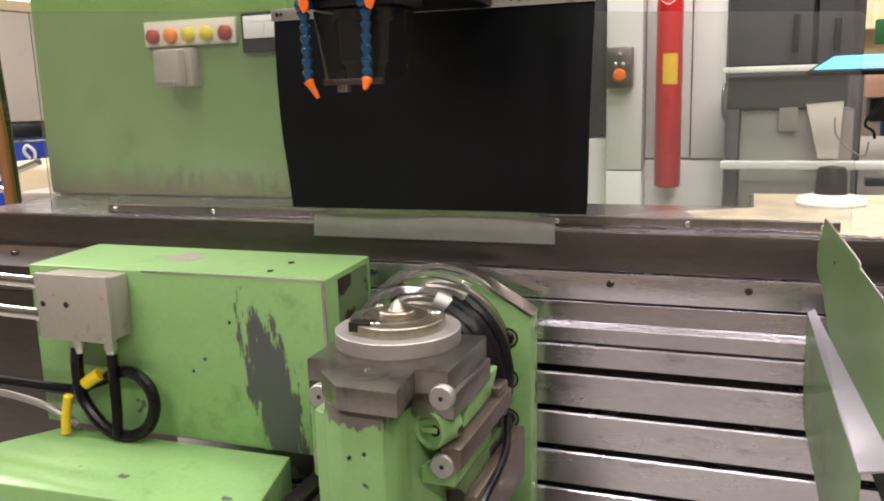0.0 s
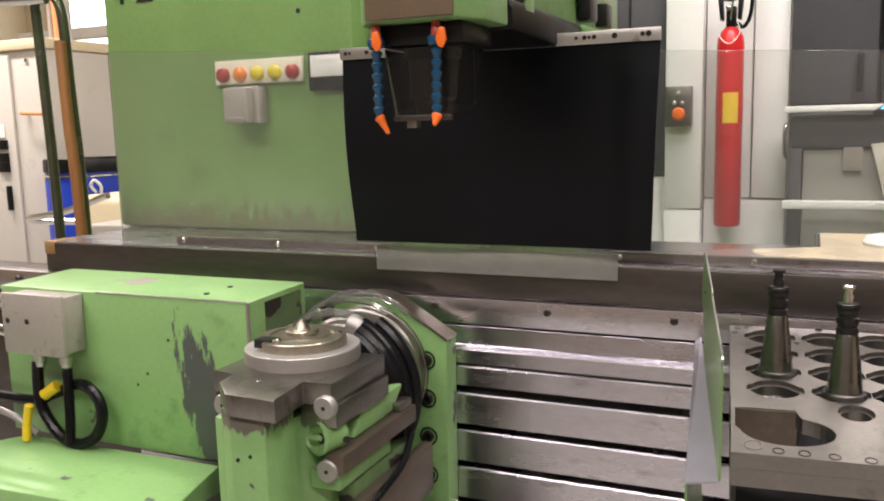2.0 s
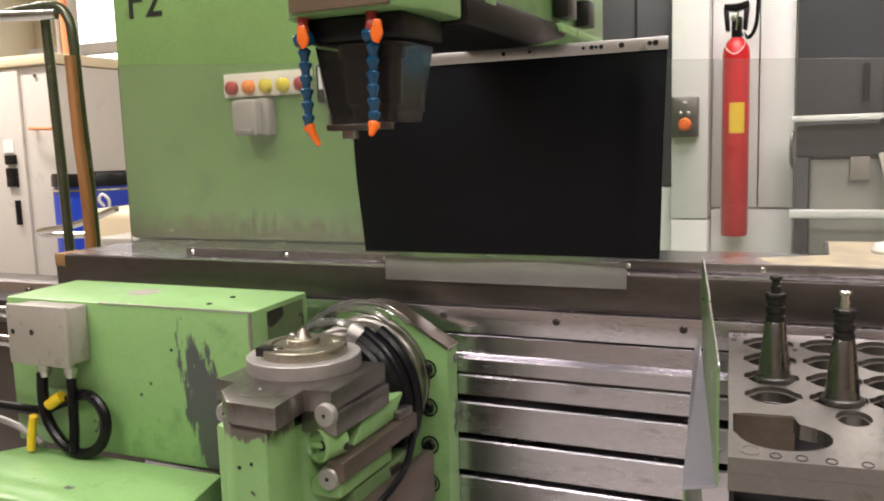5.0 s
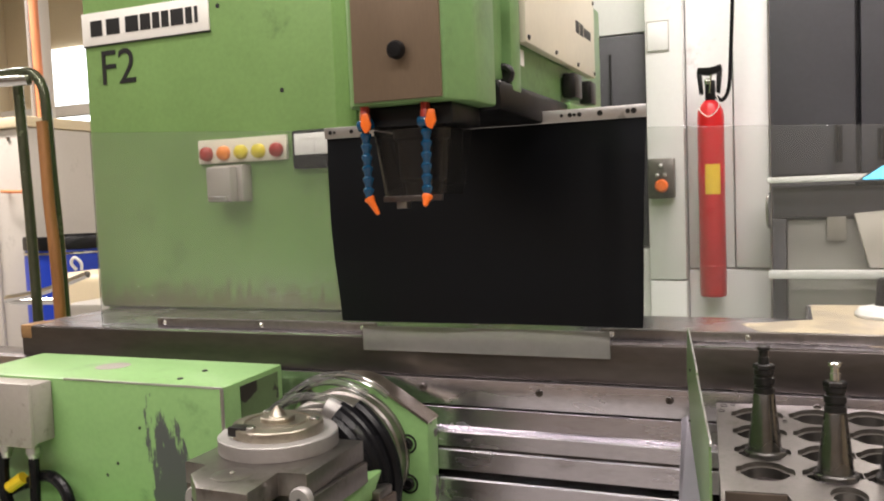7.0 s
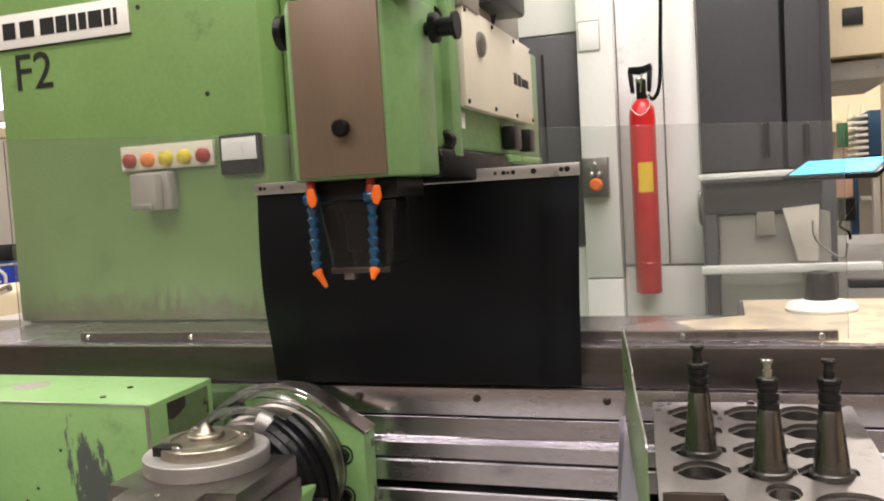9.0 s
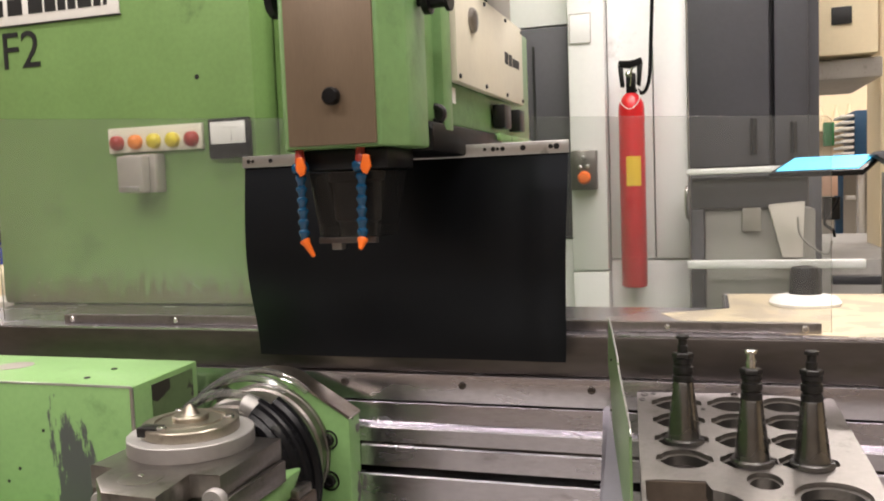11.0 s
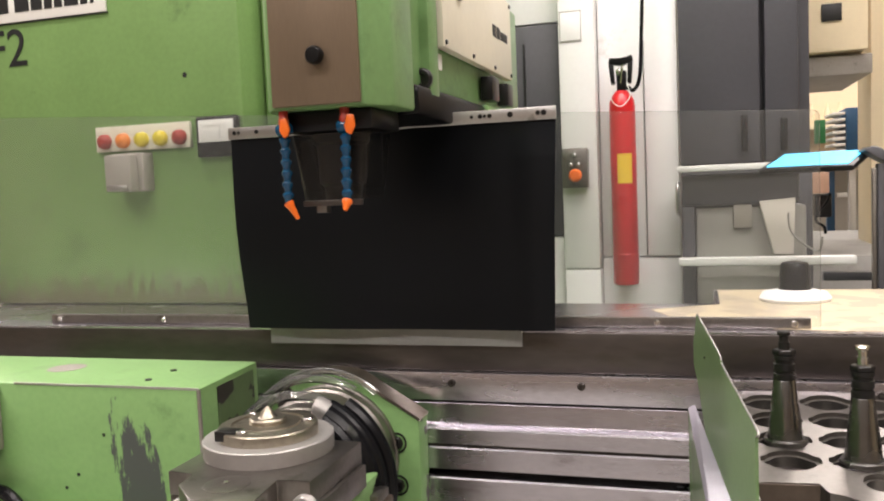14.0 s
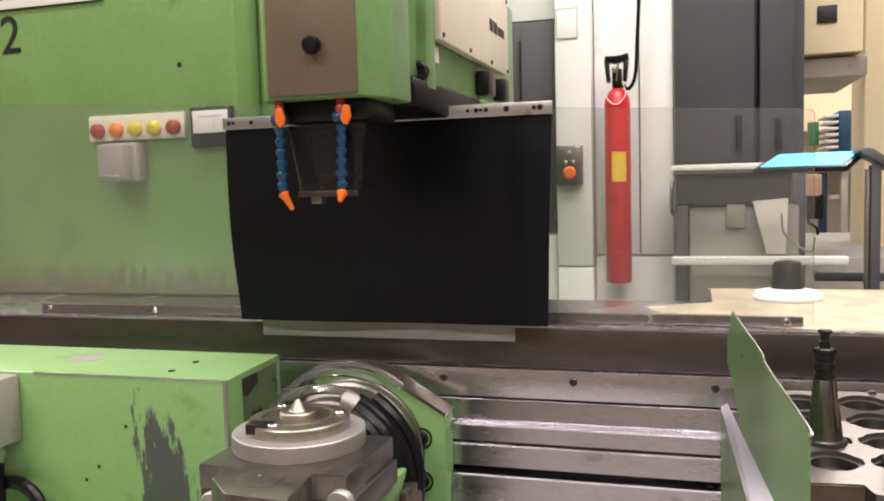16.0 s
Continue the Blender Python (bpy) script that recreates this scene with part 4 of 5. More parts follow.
part("cowl", prism(B(), [(1.14, 1.700), (1.14, 1.668), (1.40, 1.662), (1.60, 1.695), (1.60, 1.714), (1.14, 1.714)], "x", 0.720, 0.915, 0.006), "black_plastic", hd, "black plastic cowl under the ram")
part("spindle", lathe(B(), (0.818, 1.066, 1.640), [(0.042, 0.0), (0.042, -0.012), (0.036, -0.016), (0.034, -0.070), (0.028, -0.075), (0.026, -0.094), (0.018, -0.096)], n=36), "steel_dark", hd, "dark spindle nose")
part("drive_key", box(B(), 0.790, 0.806, 1.030, 1.045, 1.528, 1.545, 0.001), "steel_grey", hd)
bm = B()
low = [(0.782, 1.022), (0.858, 1.022), (0.866, 1.032), (0.866, 1.10), (0.772, 1.10), (0.772, 1.032)]
high = [(0.768, 1.014), (0.872, 1.014), (0.880, 1.026), (0.880, 1.11), (0.760, 1.11), (0.760, 1.026)]
rings = [[bm.verts.new((x, y, z)) for x, y in o] for o, z in ((low, 1.546), (high, 1.6395))]
for i in range(6):
    bm.faces.new((rings[0][i], rings[0][(i + 1) % 6], rings[1][(i + 1) % 6], rings[1][i]))
guard = part("spindle_guard", bm, "guard", hd, "smoky transparent spindle guard", angle=10)
guard.visible_shadow = False
part("guard_rim", box(B(), 0.774, 0.864, 1.0205, 1.028, 1.538, 1.546, 0.001), "steel_dark", hd)


def nozzle(x, y, sway, tip, side, long):
    """A jointed coolant hose: orange valve, blue ball joints, orange tip."""
    lx = x + (0.013 if side < 0 else 0.006)
    h = part("coolant_hose", lathe(B(), (x, y, 1.672), [(0.0065, 0.0), (0.0065, -0.010), (0.0075, -0.012), (0.0075, -0.026)], n=16), "lamp_red", hd, "jointed blue coolant hose")
    part("valve", lathe(B(), (x, y, 1.647), [(0.0078, -0.010), (0.0090, -0.006), (0.0090, 0.006), (0.0078, 0.010)], n=16, axis=(1, 0, 0.15)), "blue", h)
    part("valve_lever", prism(B(), [(lx + 0.003 * side, 1.662), (lx + 0.012 * side, 1.661), (lx + 0.014 * side, 1.645), (lx + 0.008 * side, 1.634), (lx + 0.001 * side, 1.637), (lx - 0.002 * side, 1.646)], "y", y - 0.014, y - 0.009, 0.0015), "orange", h)
    z, px = 1.636, x
    for i in range(6):
        f = i / 5
        px = x + sway * math.sin(f * 1.6)
        a = (sway * 0.35, 0, -1)
        part("joint", lathe(B(), (px, y, z), [(0.0048, -0.001), (0.0080, 0.002), (0.0080, 0.0052), (0.0056, 0.009), (0.0048, 0.0157)], n=16, axis=a), "blue", h)
        z -= 0.0154
    part("tip", lathe(B(), (px, y, z + 0.001), [(0.0074, 0), (0.0074, 0.003), (0.0056, 0.006), (0.0034, 0.024 * long), (0.0024, 0.027 * long)], n=16, axis=tip), "orange", h)


nozzle(0.761, 1.000, 0.001, (0.58, 0, -1), -1, 1.0)
nozzle(0.852, 1.004, -0.002, (-0.02, -0.55, -0.85), 1, 0.6)
HEAD.append(hd)

# ---- rubber curtain below the ram, moving up and down with the head
curtain = thing("rubber_curtain", (0.78, 1.3275, 1.668), "black rubber curtain hanging from a drilled aluminium strip", "curtain")
strip = part("strip", box(B(), 0.478, 1.092, 1.320, 1.324, 1.6530, 1.6745, 0.001), "alu", curtain, "drilled aluminium strip")
for x, r in ((0.473, 0.004), (0.482, 0.003), (0.52, 0.004), (0.94, 0.003), (0.955, 0.004), (0.963, 0.003), (0.972, 0.004), (1.008, 0.005), (1.056, 0.004), (1.066, 0.005), (0.79, 0.004), (0.84, 0.003)):
    part("screw", lathe(B(), (0.478 + (x - 0.459) * 0.978, 1.320, 1.6645), [(r, -0.001), (r, 0.0012), (r * 0.5, 0.0012)], n=10, axis=(0, -1, 0)), "black_steel", strip)
ROWS, TALL = 54, 0.370
STEP = TALL / ROWS
SLATS = []
for i in range(ROWS):
    f0, f1 = i / ROWS, (i + 1) / ROWS
    bm = B()
    cols = []
    for k in range(29):
        g = k / 28
        col = []
        for f, dz in ((f0, 0.0), (f1, -STEP * 1.012)):
            left, right = 0.480 + 0.016 * f * f, 1.091 - 0.012 * f
            w = 0.0035 * math.cos(g * 9.4 + 0.6) * f - 0.007 * min(1.0, f * 5) * math.exp(-((g - 0.945) / 0.03) ** 2)
            col.append((left + (right - left) * g, w, dz))
        cols.append(col)
    grid = [[bm.verts.new((x, 1.3275 + w + off, 1.668 + dz)) for x, w, dz in c for off in (0.0, 0.0022)] for c in cols]
    for a, b in zip(grid, grid[1:]):
        bm.faces.new((a[0], a[2], b[2], b[0]))
        bm.faces.new((a[1], b[1], b[3], a[3]))
        if i == ROWS - 1:
            bm.faces.new((a[2], a[3], b[3], b[2]))
    bm.faces.new((grid[0][0], grid[0][1], grid[0][3], grid[0][2]))
    bm.faces.new((grid[-1][0], grid[-1][2], grid[-1][3], grid[-1][1]))
    SLATS.append(part("rubber_band", bm, "rubber", curtain))

# ---------------------------------------------------------------- white machine behind
white = thing("machining_centre", (1.2, 3.2, 0.0), "white and charcoal enclosed machining centre", "machine")
part("left_cabinet", box(B(), 0.30, 0.864, 2.86, 4.0, 1.36, 2.094, 0.006), "dark_panel", white, "charcoal cabinet")
part("left_panel_lower", box(B(), 0.30, 0.864, 2.865, 4.0, 0.0, 1.356, 0.006), "white_paint", white)
part("cabinet_slit", box(B(), 0.735, 0.742, 2.852, 2.86, 1.5, 2.03), "ink", white)
part("pillar_upper", box(B(), 0.868, 0.988, 2.80, 4.0, 1.250, 2.75, 0.004), "white_paint", white)
part("pillar_lower", box(B(), 0.868, 0.988, 2.80, 4.0, 0.0, 1.245, 0.004), "white_paint", white)
part("back_panel", box(B(), 0.992, 1.140, 2.862, 4.0, 1.285, 2.75, 0.004), "white_paint", white)
part("back_panel", box(B(), 1.144, 1.252, 2.850, 4.0, 1.285, 2.75, 0.004), "white_paint", white)
part("back_panel_lower", box(B(), 0.992, 1.252, 2.855, 4.0, 0.0, 1.279, 0.004), "white_paint", white)
part("top_panel", box(B(), 0.30, 0.864, 2.87, 4.0, 2.10, 2.75, 0.004), "white_paint", white)
part("hatch", box(B(), 0.872, 0.945, 2.7965, 2.80, 2.02, 2.115, 0.001), "white_paint", white)
for a, b, c, d in ((0.874, 0.876, 2.02, 2.117), (0.944, 0.946, 2.02, 2.117), (0.876, 0.944, 2.018, 2.020), (0.876, 0.944, 2.115, 2.117)):
    part("hatch_gap", box(B(), a, b, 2.7955, 2.7985, c, d), "grey_box", white)
door = part("sliding_door", box(B(), 1.256, 1.505, 2.82, 2.88, 1.585, 2.75, 0.006), "dark_panel", white, "charcoal sliding door")
part("door_handle", rod(B(), (1.455, 2.80, 1.62), (1.455, 2.80, 1.735), 0.010, n=12), "black_plastic", door)
part("sliding_door", box(B(), 1.520, 1.622, 2.84, 2.90, 1.585, 2.75, 0.006), "dark_panel", white, "charcoal sliding door")
part("door_handle", rod(B(), (1.575, 2.825, 1.62), (1.575, 2.825, 1.72), 0.010, n=12), "black_plastic", white)
# Added dark backing, keeps the gap between the doors from showing light.
part("door_back", box(B(), 1.256, 1.66, 2.905, 2.93, 0.0, 2.75), "dark_panel", white)
part("door_lower", box(B(), 1.256, 1.66, 2.84, 2.90, 0.0, 1.578, 0.006), "dark_panel", white)
part("front_rail", box(B(), 1.250, 1.648, 2.590, 2.66, 1.562, 1.580, 0.003), "white_paint", white)
# Charcoal box put in as the dark shade below the front rail.
part("rail_shade", box(B(), 1.262, 1.60, 2.64, 2.80, 1.455, 1.552, 0.01), "dark_panel", white)
part("apron", box(B(), 1.262, 1.30, 2.64, 2.80, 0.0, 1.455, 0.004), "dark_panel", white)
part("apron", box(B(), 1.302, 1.62, 2.66, 2.80, 0.0, 1.450, 0.006), "apron_grey", white, "grey lower apron")
part("low_rail", box(B(), 1.25, 1.745, 2.580, 2.62, 1.276, 1.300, 0.003), "white_paint", white)
part("socket", box(B(), 1.412, 1.466, 2.645, 2.66, 1.385, 1.458, 0.003), "grey_box", white, "tan socket box")
part("chute", prism(B(), [(1.485, 1.465), (1.587, 1.473), (1.580, 1.305), (1.525, 1.305)], "y", 2.622, 2.659, 0.003), "beige", white, "pale tapered chute")
part("side_handle", tube(B(), [(1.252, 2.80, 1.53), (1.246, 2.77, 1.51), (1.246, 2.77, 1.44), (1.252, 2.80, 1.42)], 0.006, n=8), "alu", white)

# Red and yellow reflection in the splash screen, built as solids on an added rod.
lamp = thing("screen_glint", (0.93, 1.672, 1.2926), "red and yellow shape standing for a screen reflection", "signal lamp")
part("stand", rod(B(), (0.945, 1.673, 1.2926), (0.945, 1.673, 1.500), 0.004, n=10), "black_steel", lamp)
part("collar", lathe(B(), (0.956, 1.673, 1.492), [(0.016, 0), (0.018, 0.002), (0.018, 0.008)], n=20), "yellow", lamp)
part("dome", lathe(B(), (0.956, 1.673, 1.500), [(0.018, 0), (0.020, 0.008), (0.018, 0.024), (0.010, 0.034), (0.002, 0.036)], n=20), "red", lamp)
es = thing("emergency_stop_box", (0.92, 2.79, 1.526), "grey control box with an orange mushroom button", "emergency stop")
part("case", box(B(), 0.874, 0.960, 2.755, 2.799, 1.526, 1.660, 0.006), "steel_grey", es)
part("button", lathe(B(), (0.921, 2.755, 1.568), [(0.012, 0), (0.012, 0.010), (0.021, 0.012), (0.022, 0.020), (0.016, 0.027), (0.003, 0.029)], n=24, axis=(0, -1, 0)), "orange", es, "orange mushroom button")
for x, z in ((0.905, 1.604), (0.930, 1.604), (0.917, 1.636)):
    part("lamp", lathe(B(), (x, 2.755, z), [(0.007, 0), (0.007, 0.004), (0.004, 0.006)], n=14, axis=(0, -1, 0)), "alu", es)

fe = thing("fire_extinguisher", (1.075, 2.78, 1.19), "slim red fire extinguisher cylinder with a yellow label", "fire extinguisher")
AX = (1.075, 2.785, 1.195)
part("cylinder", lathe(B(), AX, [(0.030, 0.0), (0.040, 0.004), (0.0425, 0.012), (0.0425, 0.590), (0.040, 0.612), (0.030, 0.632), (0.018, 0.645)], n=36), "red", fe)
part("label", lathe(B(), (1.075, 2.785, 1.535), [(0.0428, 0), (0.0431, 0.001), (0.0431, 0.093), (0.0428, 0.094)], n=36), "red", fe)
bm = B()
for i in range(10):
    a0, a1 = radians(-112 + 6.5 * i), radians(-112 + 6.5 * (i + 1))
    q = [(AX[0] + 0.0436 * math.cos(a), AX[1] + 0.0436 * math.sin(a), z) for a, z in ((a0, 1.535), (a1, 1.535), (a1, 1.632), (a0, 1.632))]
    bm.faces.new([bm.verts.new(p) for p in q])
bmesh.ops.remove_doubles(bm, verts=bm.verts, dist=1e-5)
part("yellow_label", bm, "yellow", fe, "yellow label")
part("band", lathe(B(), (1.075, 2.785, 1.295), [(0.0428, 0), (0.0436, 0.001), (0.0436, 0.006), (0.0428, 0.007)], n=36), "red", fe)
part("valve", box(B(), 1.060, 1.092, 2.768, 2.80, 1.838, 1.905, 0.006), "black_plastic", fe, "black valve head")
part("grip", prism(B(), [(1.036, 1.925), (1.040, 1.946), (1.076, 1.938), (1.112, 1.952), (1.116, 1.930), (1.076, 1.918)], "y", 2.750, 2.785, 0.004), "black_plastic", fe)
part("grip", prism(B(), [(1.036, 1.926), (1.052, 1.926), (1.056, 1.860), (1.044, 1.856)], "y", 2.752, 2.782, 0.004), "black_plastic", fe)
part("grip", prism(B(), [(1.098, 1.928), (1.115, 1.930), (1.108, 1.858), (1.096, 1.862)], "y", 2.752, 2.782, 0.004), "black_plastic", fe)
part("gauge", lathe(B(), (1.070, 2.768, 1.900), [(0.011, 0), (0.011, 0.008), (0.008, 0.010)], n=16, axis=(0, -1, 0)), "bright", fe)
part("pin", rod(B(), (1.076, 2.75, 1.86), (1.082, 2.75, 1.92), 0.003, n=8), "bright", fe)
part("hose", tube(B(), [(1.095, 2.775, 1.85), (1.115, 2.77, 1.838), (1.135, 2.77, 1.88), (1.142, 2.775, 2.0), (1.150, 2.78, 2.2), (1.152, 2.79, 2.5)], 0.0065, n=8), "cable", fe, "black hose")
part("tag_cord", tube(B(), [(1.050, 2.745, 1.86), (1.045, 2.738, 1.81), (1.075, 2.735, 1.785), (1.105, 2.738, 1.815), (1.095, 2.745, 1.86)], 0.0015, n=6), "paper", fe)
part("bracket", box(B(), 1.05, 1.10, 2.82, 2.862, 1.25, 1.82, 0.003), "alu", fe)

beacon = thing("warning_beacon", (1.494, 1.725, 1.2931), "black capped beacon on a round white base", "beacon")
part("base", lathe(B(), (1.494, 1.73, 1.2932), [(0.066, 0), (0.068, 0.006), (0.060, 0.016), (0.035, 0.022), (0.03, 0.023)], n=36), "white_paint", beacon)
part("cap", lathe(B(), (1.494, 1.73, 1.3155), [(0.032, 0), (0.030, 0.006), (0.028, 0.045), (0.024, 0.053), (0.008, 0.056)], n=30), "black_plastic", beacon, "black ribbed cap")

mon = thing("control_monitor", (1.66, 2.2, 1.2), "tilted monitor with a bright blue screen on a metal stand", "monitor")
TILT_M = Matrix.Translation((1.600, 2.23, 1.578)) @ Euler((radians(13), 0, radians(-24))).to_matrix().to_4x4()
bm = box(B(), -0.118, 0.104, -0.085, 0.085, -0.014, 0.0, 0.004)
bmesh.ops.transform(bm, matrix=TILT_M, verts=bm.verts)
part("case", bm, "black_plastic", mon)
bm = box(B(), -0.104, 0.090, -0.070, 0.074, 0.0005, 0.002)
bmesh.ops.transform(bm, matrix=TILT_M, verts=bm.verts)
part("screen", bm, "screen", mon, "bright blue screen")
part("arm", prism(B(), [(1.690, 1.592), (1.706, 1.602), (1.722, 1.600), (1.775, 1.562), (1.80, 1.550), (1.80, 1.530), (1.765, 1.545), (1.72, 1.575)], "y", 2.14, 2.24, 0.003), "dark_panel", mon)
part("post", box(B(), 1.722, 1.744, 2.15, 2.19, 0.0, 1.56, 0.003), "dark_panel", mon)
part("post", box(B(), 1.712, 1.7215, 2.16, 2.18, 0.0, 1.55, 0.002), "steel_grey", mon)
part("cross_bar", box(B(), 1.62, 1.80, 2.30, 2.34, 1.262, 1.285, 0.003), "dark_panel", mon)
single("coiled_cord", tube(B(), [(1.745, 3.1, 1.47), (1.735, 3.1, 1.44), (1.705, 3.1, 1.40), (1.70, 3.1, 1.375), (1.725, 3.1, 1.355), (1.73, 3.1, 1.33)], 0.005, n=8), "cable", (1.7, 3.1, 1.3), "thin black cord hanging beside the stand", "cord")
single("cord", tube(B(), [(1.56, 2.55, 1.43), (1.565, 2.55, 1.38), (1.60, 2.55, 1.34), (1.64, 2.55, 1.32), (1.65, 2.55, 1.36)], 0.003, n=8), "ring", (1.6, 2.55, 1.3), "thin grey cord on the machine apron", "cord")

# ---------------------------------------------------------------- far right of the hall
cab = thing("wall_cabinet", (1.9, 3.4, 1.95), "cream wall cabinet with a dark vent", "cabinet")
part("body", box(B(), 1.672, 1.885, 3.2, 3.9, 1.965, 2.6, 0.006), "cream", cab)
part("vent", box(B(), 1.735, 1.80, 3.192, 3.2, 2.07, 2.13, 0.002), "ink", cab)
part("shelf_rail", box(B(), 1.690, 1.905, 3.24, 3.9, 1.885, 1.955, 0.006), "grey_box", cab)
pier = single("cream_pillar", box(B(), 1.995, 2.42, 3.8, 4.1, 0.0, 2.9, 0.01), "cream", (2.1, 3.9, 0), "cream painted upright pillar", "pillar", kind="structure")
back = thing("storage_shelf", (2.3, 6.5, 0), "cream storage shelf with small boxes", "shelf")
part("panel", box(B(), 1.75, 2.9, 6.4, 6.5, 0.0, 2.6, 0.006), "wall", back)
for i, x in enumerate((1.98, 2.06, 2.16, 2.24)):
    part("bottle", lathe(B(), (x, 6.25, 1.86), [(0.02, 0), (0.022, 0.01), (0.022, 0.09), (0.010, 0.12), (0.010, 0.15)], n=12), "cream", back)
part("board", box(B(), 1.75, 2.9, 6.15, 6.4, 1.83, 1.86, 0.004), "cream", back)
dc = thing("drawer_cabinet", (2.1, 5.0, 1.55), "blue drawer cabinet with pale drawer fronts", "drawer cabinet")
part("body", box(B(), 2.085, 2.24, 5.0, 5.4, 1.64, 1.885, 0.004), "cab_blue", dc)
for i in range(7):
    part("drawer_front", box(B(), 2.015, 2.080, 4.99, 5.3, 1.645 + 0.034 * i, 1.660 + 0.034 * i, 0.003), "paper", dc)
part("foot", box(B(), 1.95, 2.3, 4.99, 5.4, 1.60, 1.636, 0.004), "black_plastic", dc)
bench = thing("workbench", (2.1, 5.0, 0), "grey workbench with blue and white fittings", "workbench")
part("top", box(B(), 1.75, 3.0, 4.9, 5.6, 1.555, 1.598, 0.005), "grey_box", bench)
part("leg", box(B(), 1.98, 2.02, 4.95, 5.0, 0.0, 1.55, 0.003), "cab_blue", bench)
part("leg", box(B(), 2.09, 2.125, 4.95, 5.0, 0.0, 1.55, 0.003), "white_paint", bench)
part("back", box(B(), 1.75, 3.0, 5.5, 5.55, 0.0, 1.55, 0.003), "beige", bench)
part("stretcher", box(B(), 2.03, 2.085, 4.96, 4.99, 1.40, 1.425, 0.003), "white_paint", bench)
single("cardboard_box", box(B(), 1.87, 1.965, 4.75, 4.9, 1.43, 1.54, 0.004), "pink", (1.92, 4.8, 1.43), "pinkish cardboard box on the bench frame", "box")
single("waste_bin", box(B(), 1.90, 1.985, 4.80, 4.95, 1.30, 1.42, 0.01), "black_plastic", (1.94, 4.87, 1.3), "black plastic bin by the bench", "bin")
single("carton", box(B(), 1.935, 1.985, 5.02, 5.10, 1.70, 1.83, 0.003), "box_green_small", (1.96, 5.06, 1.7), "small dark green carton beside the drawers", "box")
# Added block in floor concrete, its top stands in for the grey floor.
single("floor_block", box(B(), 1.66, 2.6, 3.3, 4.7, 0.0, 1.235, 0.01), "concrete", (2.1, 3.5, 0), "raised concrete block standing in for the floor", "cabinet")

# ---------------------------------------------------------------- left of the machine
sc = thing("switch_cabinet", (-4.0, 4.3, 0), "tall beige steel switch cabinet with dark switches", "switch cabinet")
part("body", box(B(), -5.6, -3.345, 4.02, 4.7, 0.12, 2.125, 0.008), "beige", sc)
part("plinth", box(B(), -5.6, -3.36, 4.05, 4.7, 0.0, 0.115, 0.004), "steel_dark", sc)
part("top_trim", box(B(), -5.62, -3.33, 3.99, 4.72, 2.13, 2.20, 0.008), "cream", sc)
for x0, x1 in ((-5.55, -4.62), (-4.60, -3.672)):
    d = part("door", box(B(), x0, x1, 3.995, 4.018, 0.16, 2.10, 0.006), "beige", sc)
    part("handle", box(B(), x1 - 0.10, x1 - 0.07, 3.965, 3.994, 1.05, 1.22, 0.004), "black_plastic", d)
for z in (1.47, 1.38, 1.315):
    part("switch", box(B(), -3.84, -3.74, 3.972, 3.994, z, z + 0.065, 0.004), "black_plastic", sc)
part("note", box(B(), -3.86, -3.76, 3.990, 3.994, 1.55, 1.64), "paper", sc)
part("lock", lathe(B(), (-3.52, 4.02, 2.06), [(0.016, 0), (0.016, 0.01), (0.010, 0.014)], n=16, axis=(0, -1, 0)), "bright", sc)
part("hand_loop", tube(B(), [(-3.55, 4.02, 1.71), (-3.55, 3.96, 1.71), (-3.45, 3.93, 1.705), (-3.34, 3.95, 1.70)], 0.012, n=8), "pipe_orange", sc)

wp = thing("rear_cabinet", (-3.4, 5.1, 0), "pale grey rear cabinet with notices", "cabinet")
part("body", box(B(), -4.6, -2.0, 5.0, 5.6, 0.0, 2.25, 0.008), "beige", wp)
for x, z, w, h_, m in ((-3.69, 1.97, 0.16, 0.20, "paper"), (-3.85, 1.66, 0.17, 0.18, "paper"), (-3.75, 1.50, 0.16, 0.12, "yellow"), (-3.72, 1.84, 0.09, 0.06, "black_plastic")):
    part("notice", box(B(), x, x + w, 4.985, 5.0, z, z + h_, 0.002), m, wp)
part("notice_frame", box(B(), -3.70, -3.52, 4.99, 4.9975, 1.96, 2.18, 0.002), "ink", wp)

win = thing("window_1", (-5.0, 8.5, 2.9), "bright daylight window band behind grey beams", "window", kind="structure")
for x0 in (-8.0, -6.6, -5.2, -3.8):
    part("pane", box(B(), x0, x0 + 1.32, 8.56, 8.58, 2.3, 3.75), "daylight", win)
    part("frame", box(B(), x0 + 1.32, x0 + 1.40, 8.50, 8.58, 2.3, 3.75, 0.005), "alu", win)
part("sill", box(B(), -8.0, -2.4, 8.45, 8.58, 2.22, 2.298, 0.005), "alu", win)
single("crane_beam", box(B(), -7.0, -1.5, 6.9, 7.0, 2.60, 2.72, 0.01), "beige", (-4, 6.95, 2.6), "grey steel crane beam under the windows", "beam", kind="structure")
post = thing("steel_upright", (-3.65, 4.8, 0), "beige steel upright with an orange conduit", "upright")
part("web", box(B(), -4.14, -4.02, 4.78, 4.9, 0.0, 4.58, 0.005), "beige", post)
part("conduit", tube(B(), [(-3.53, 4.30, 3.6), (-3.52, 4.30, 2.6), (-3.50, 4.30, 1.9), (-3.47, 4.28, 1.72), (-3.40, 4.27, 1.62), (-3.40, 4.27, 1.45)], 0.030, n=12), "pipe_orange", post, "orange painted conduit")
part("conduit", tube(B(), [(-3.60, 4.32, 4.4), (-3.60, 4.32, 2.2)], 0.02, n=10), "grey_box", post)

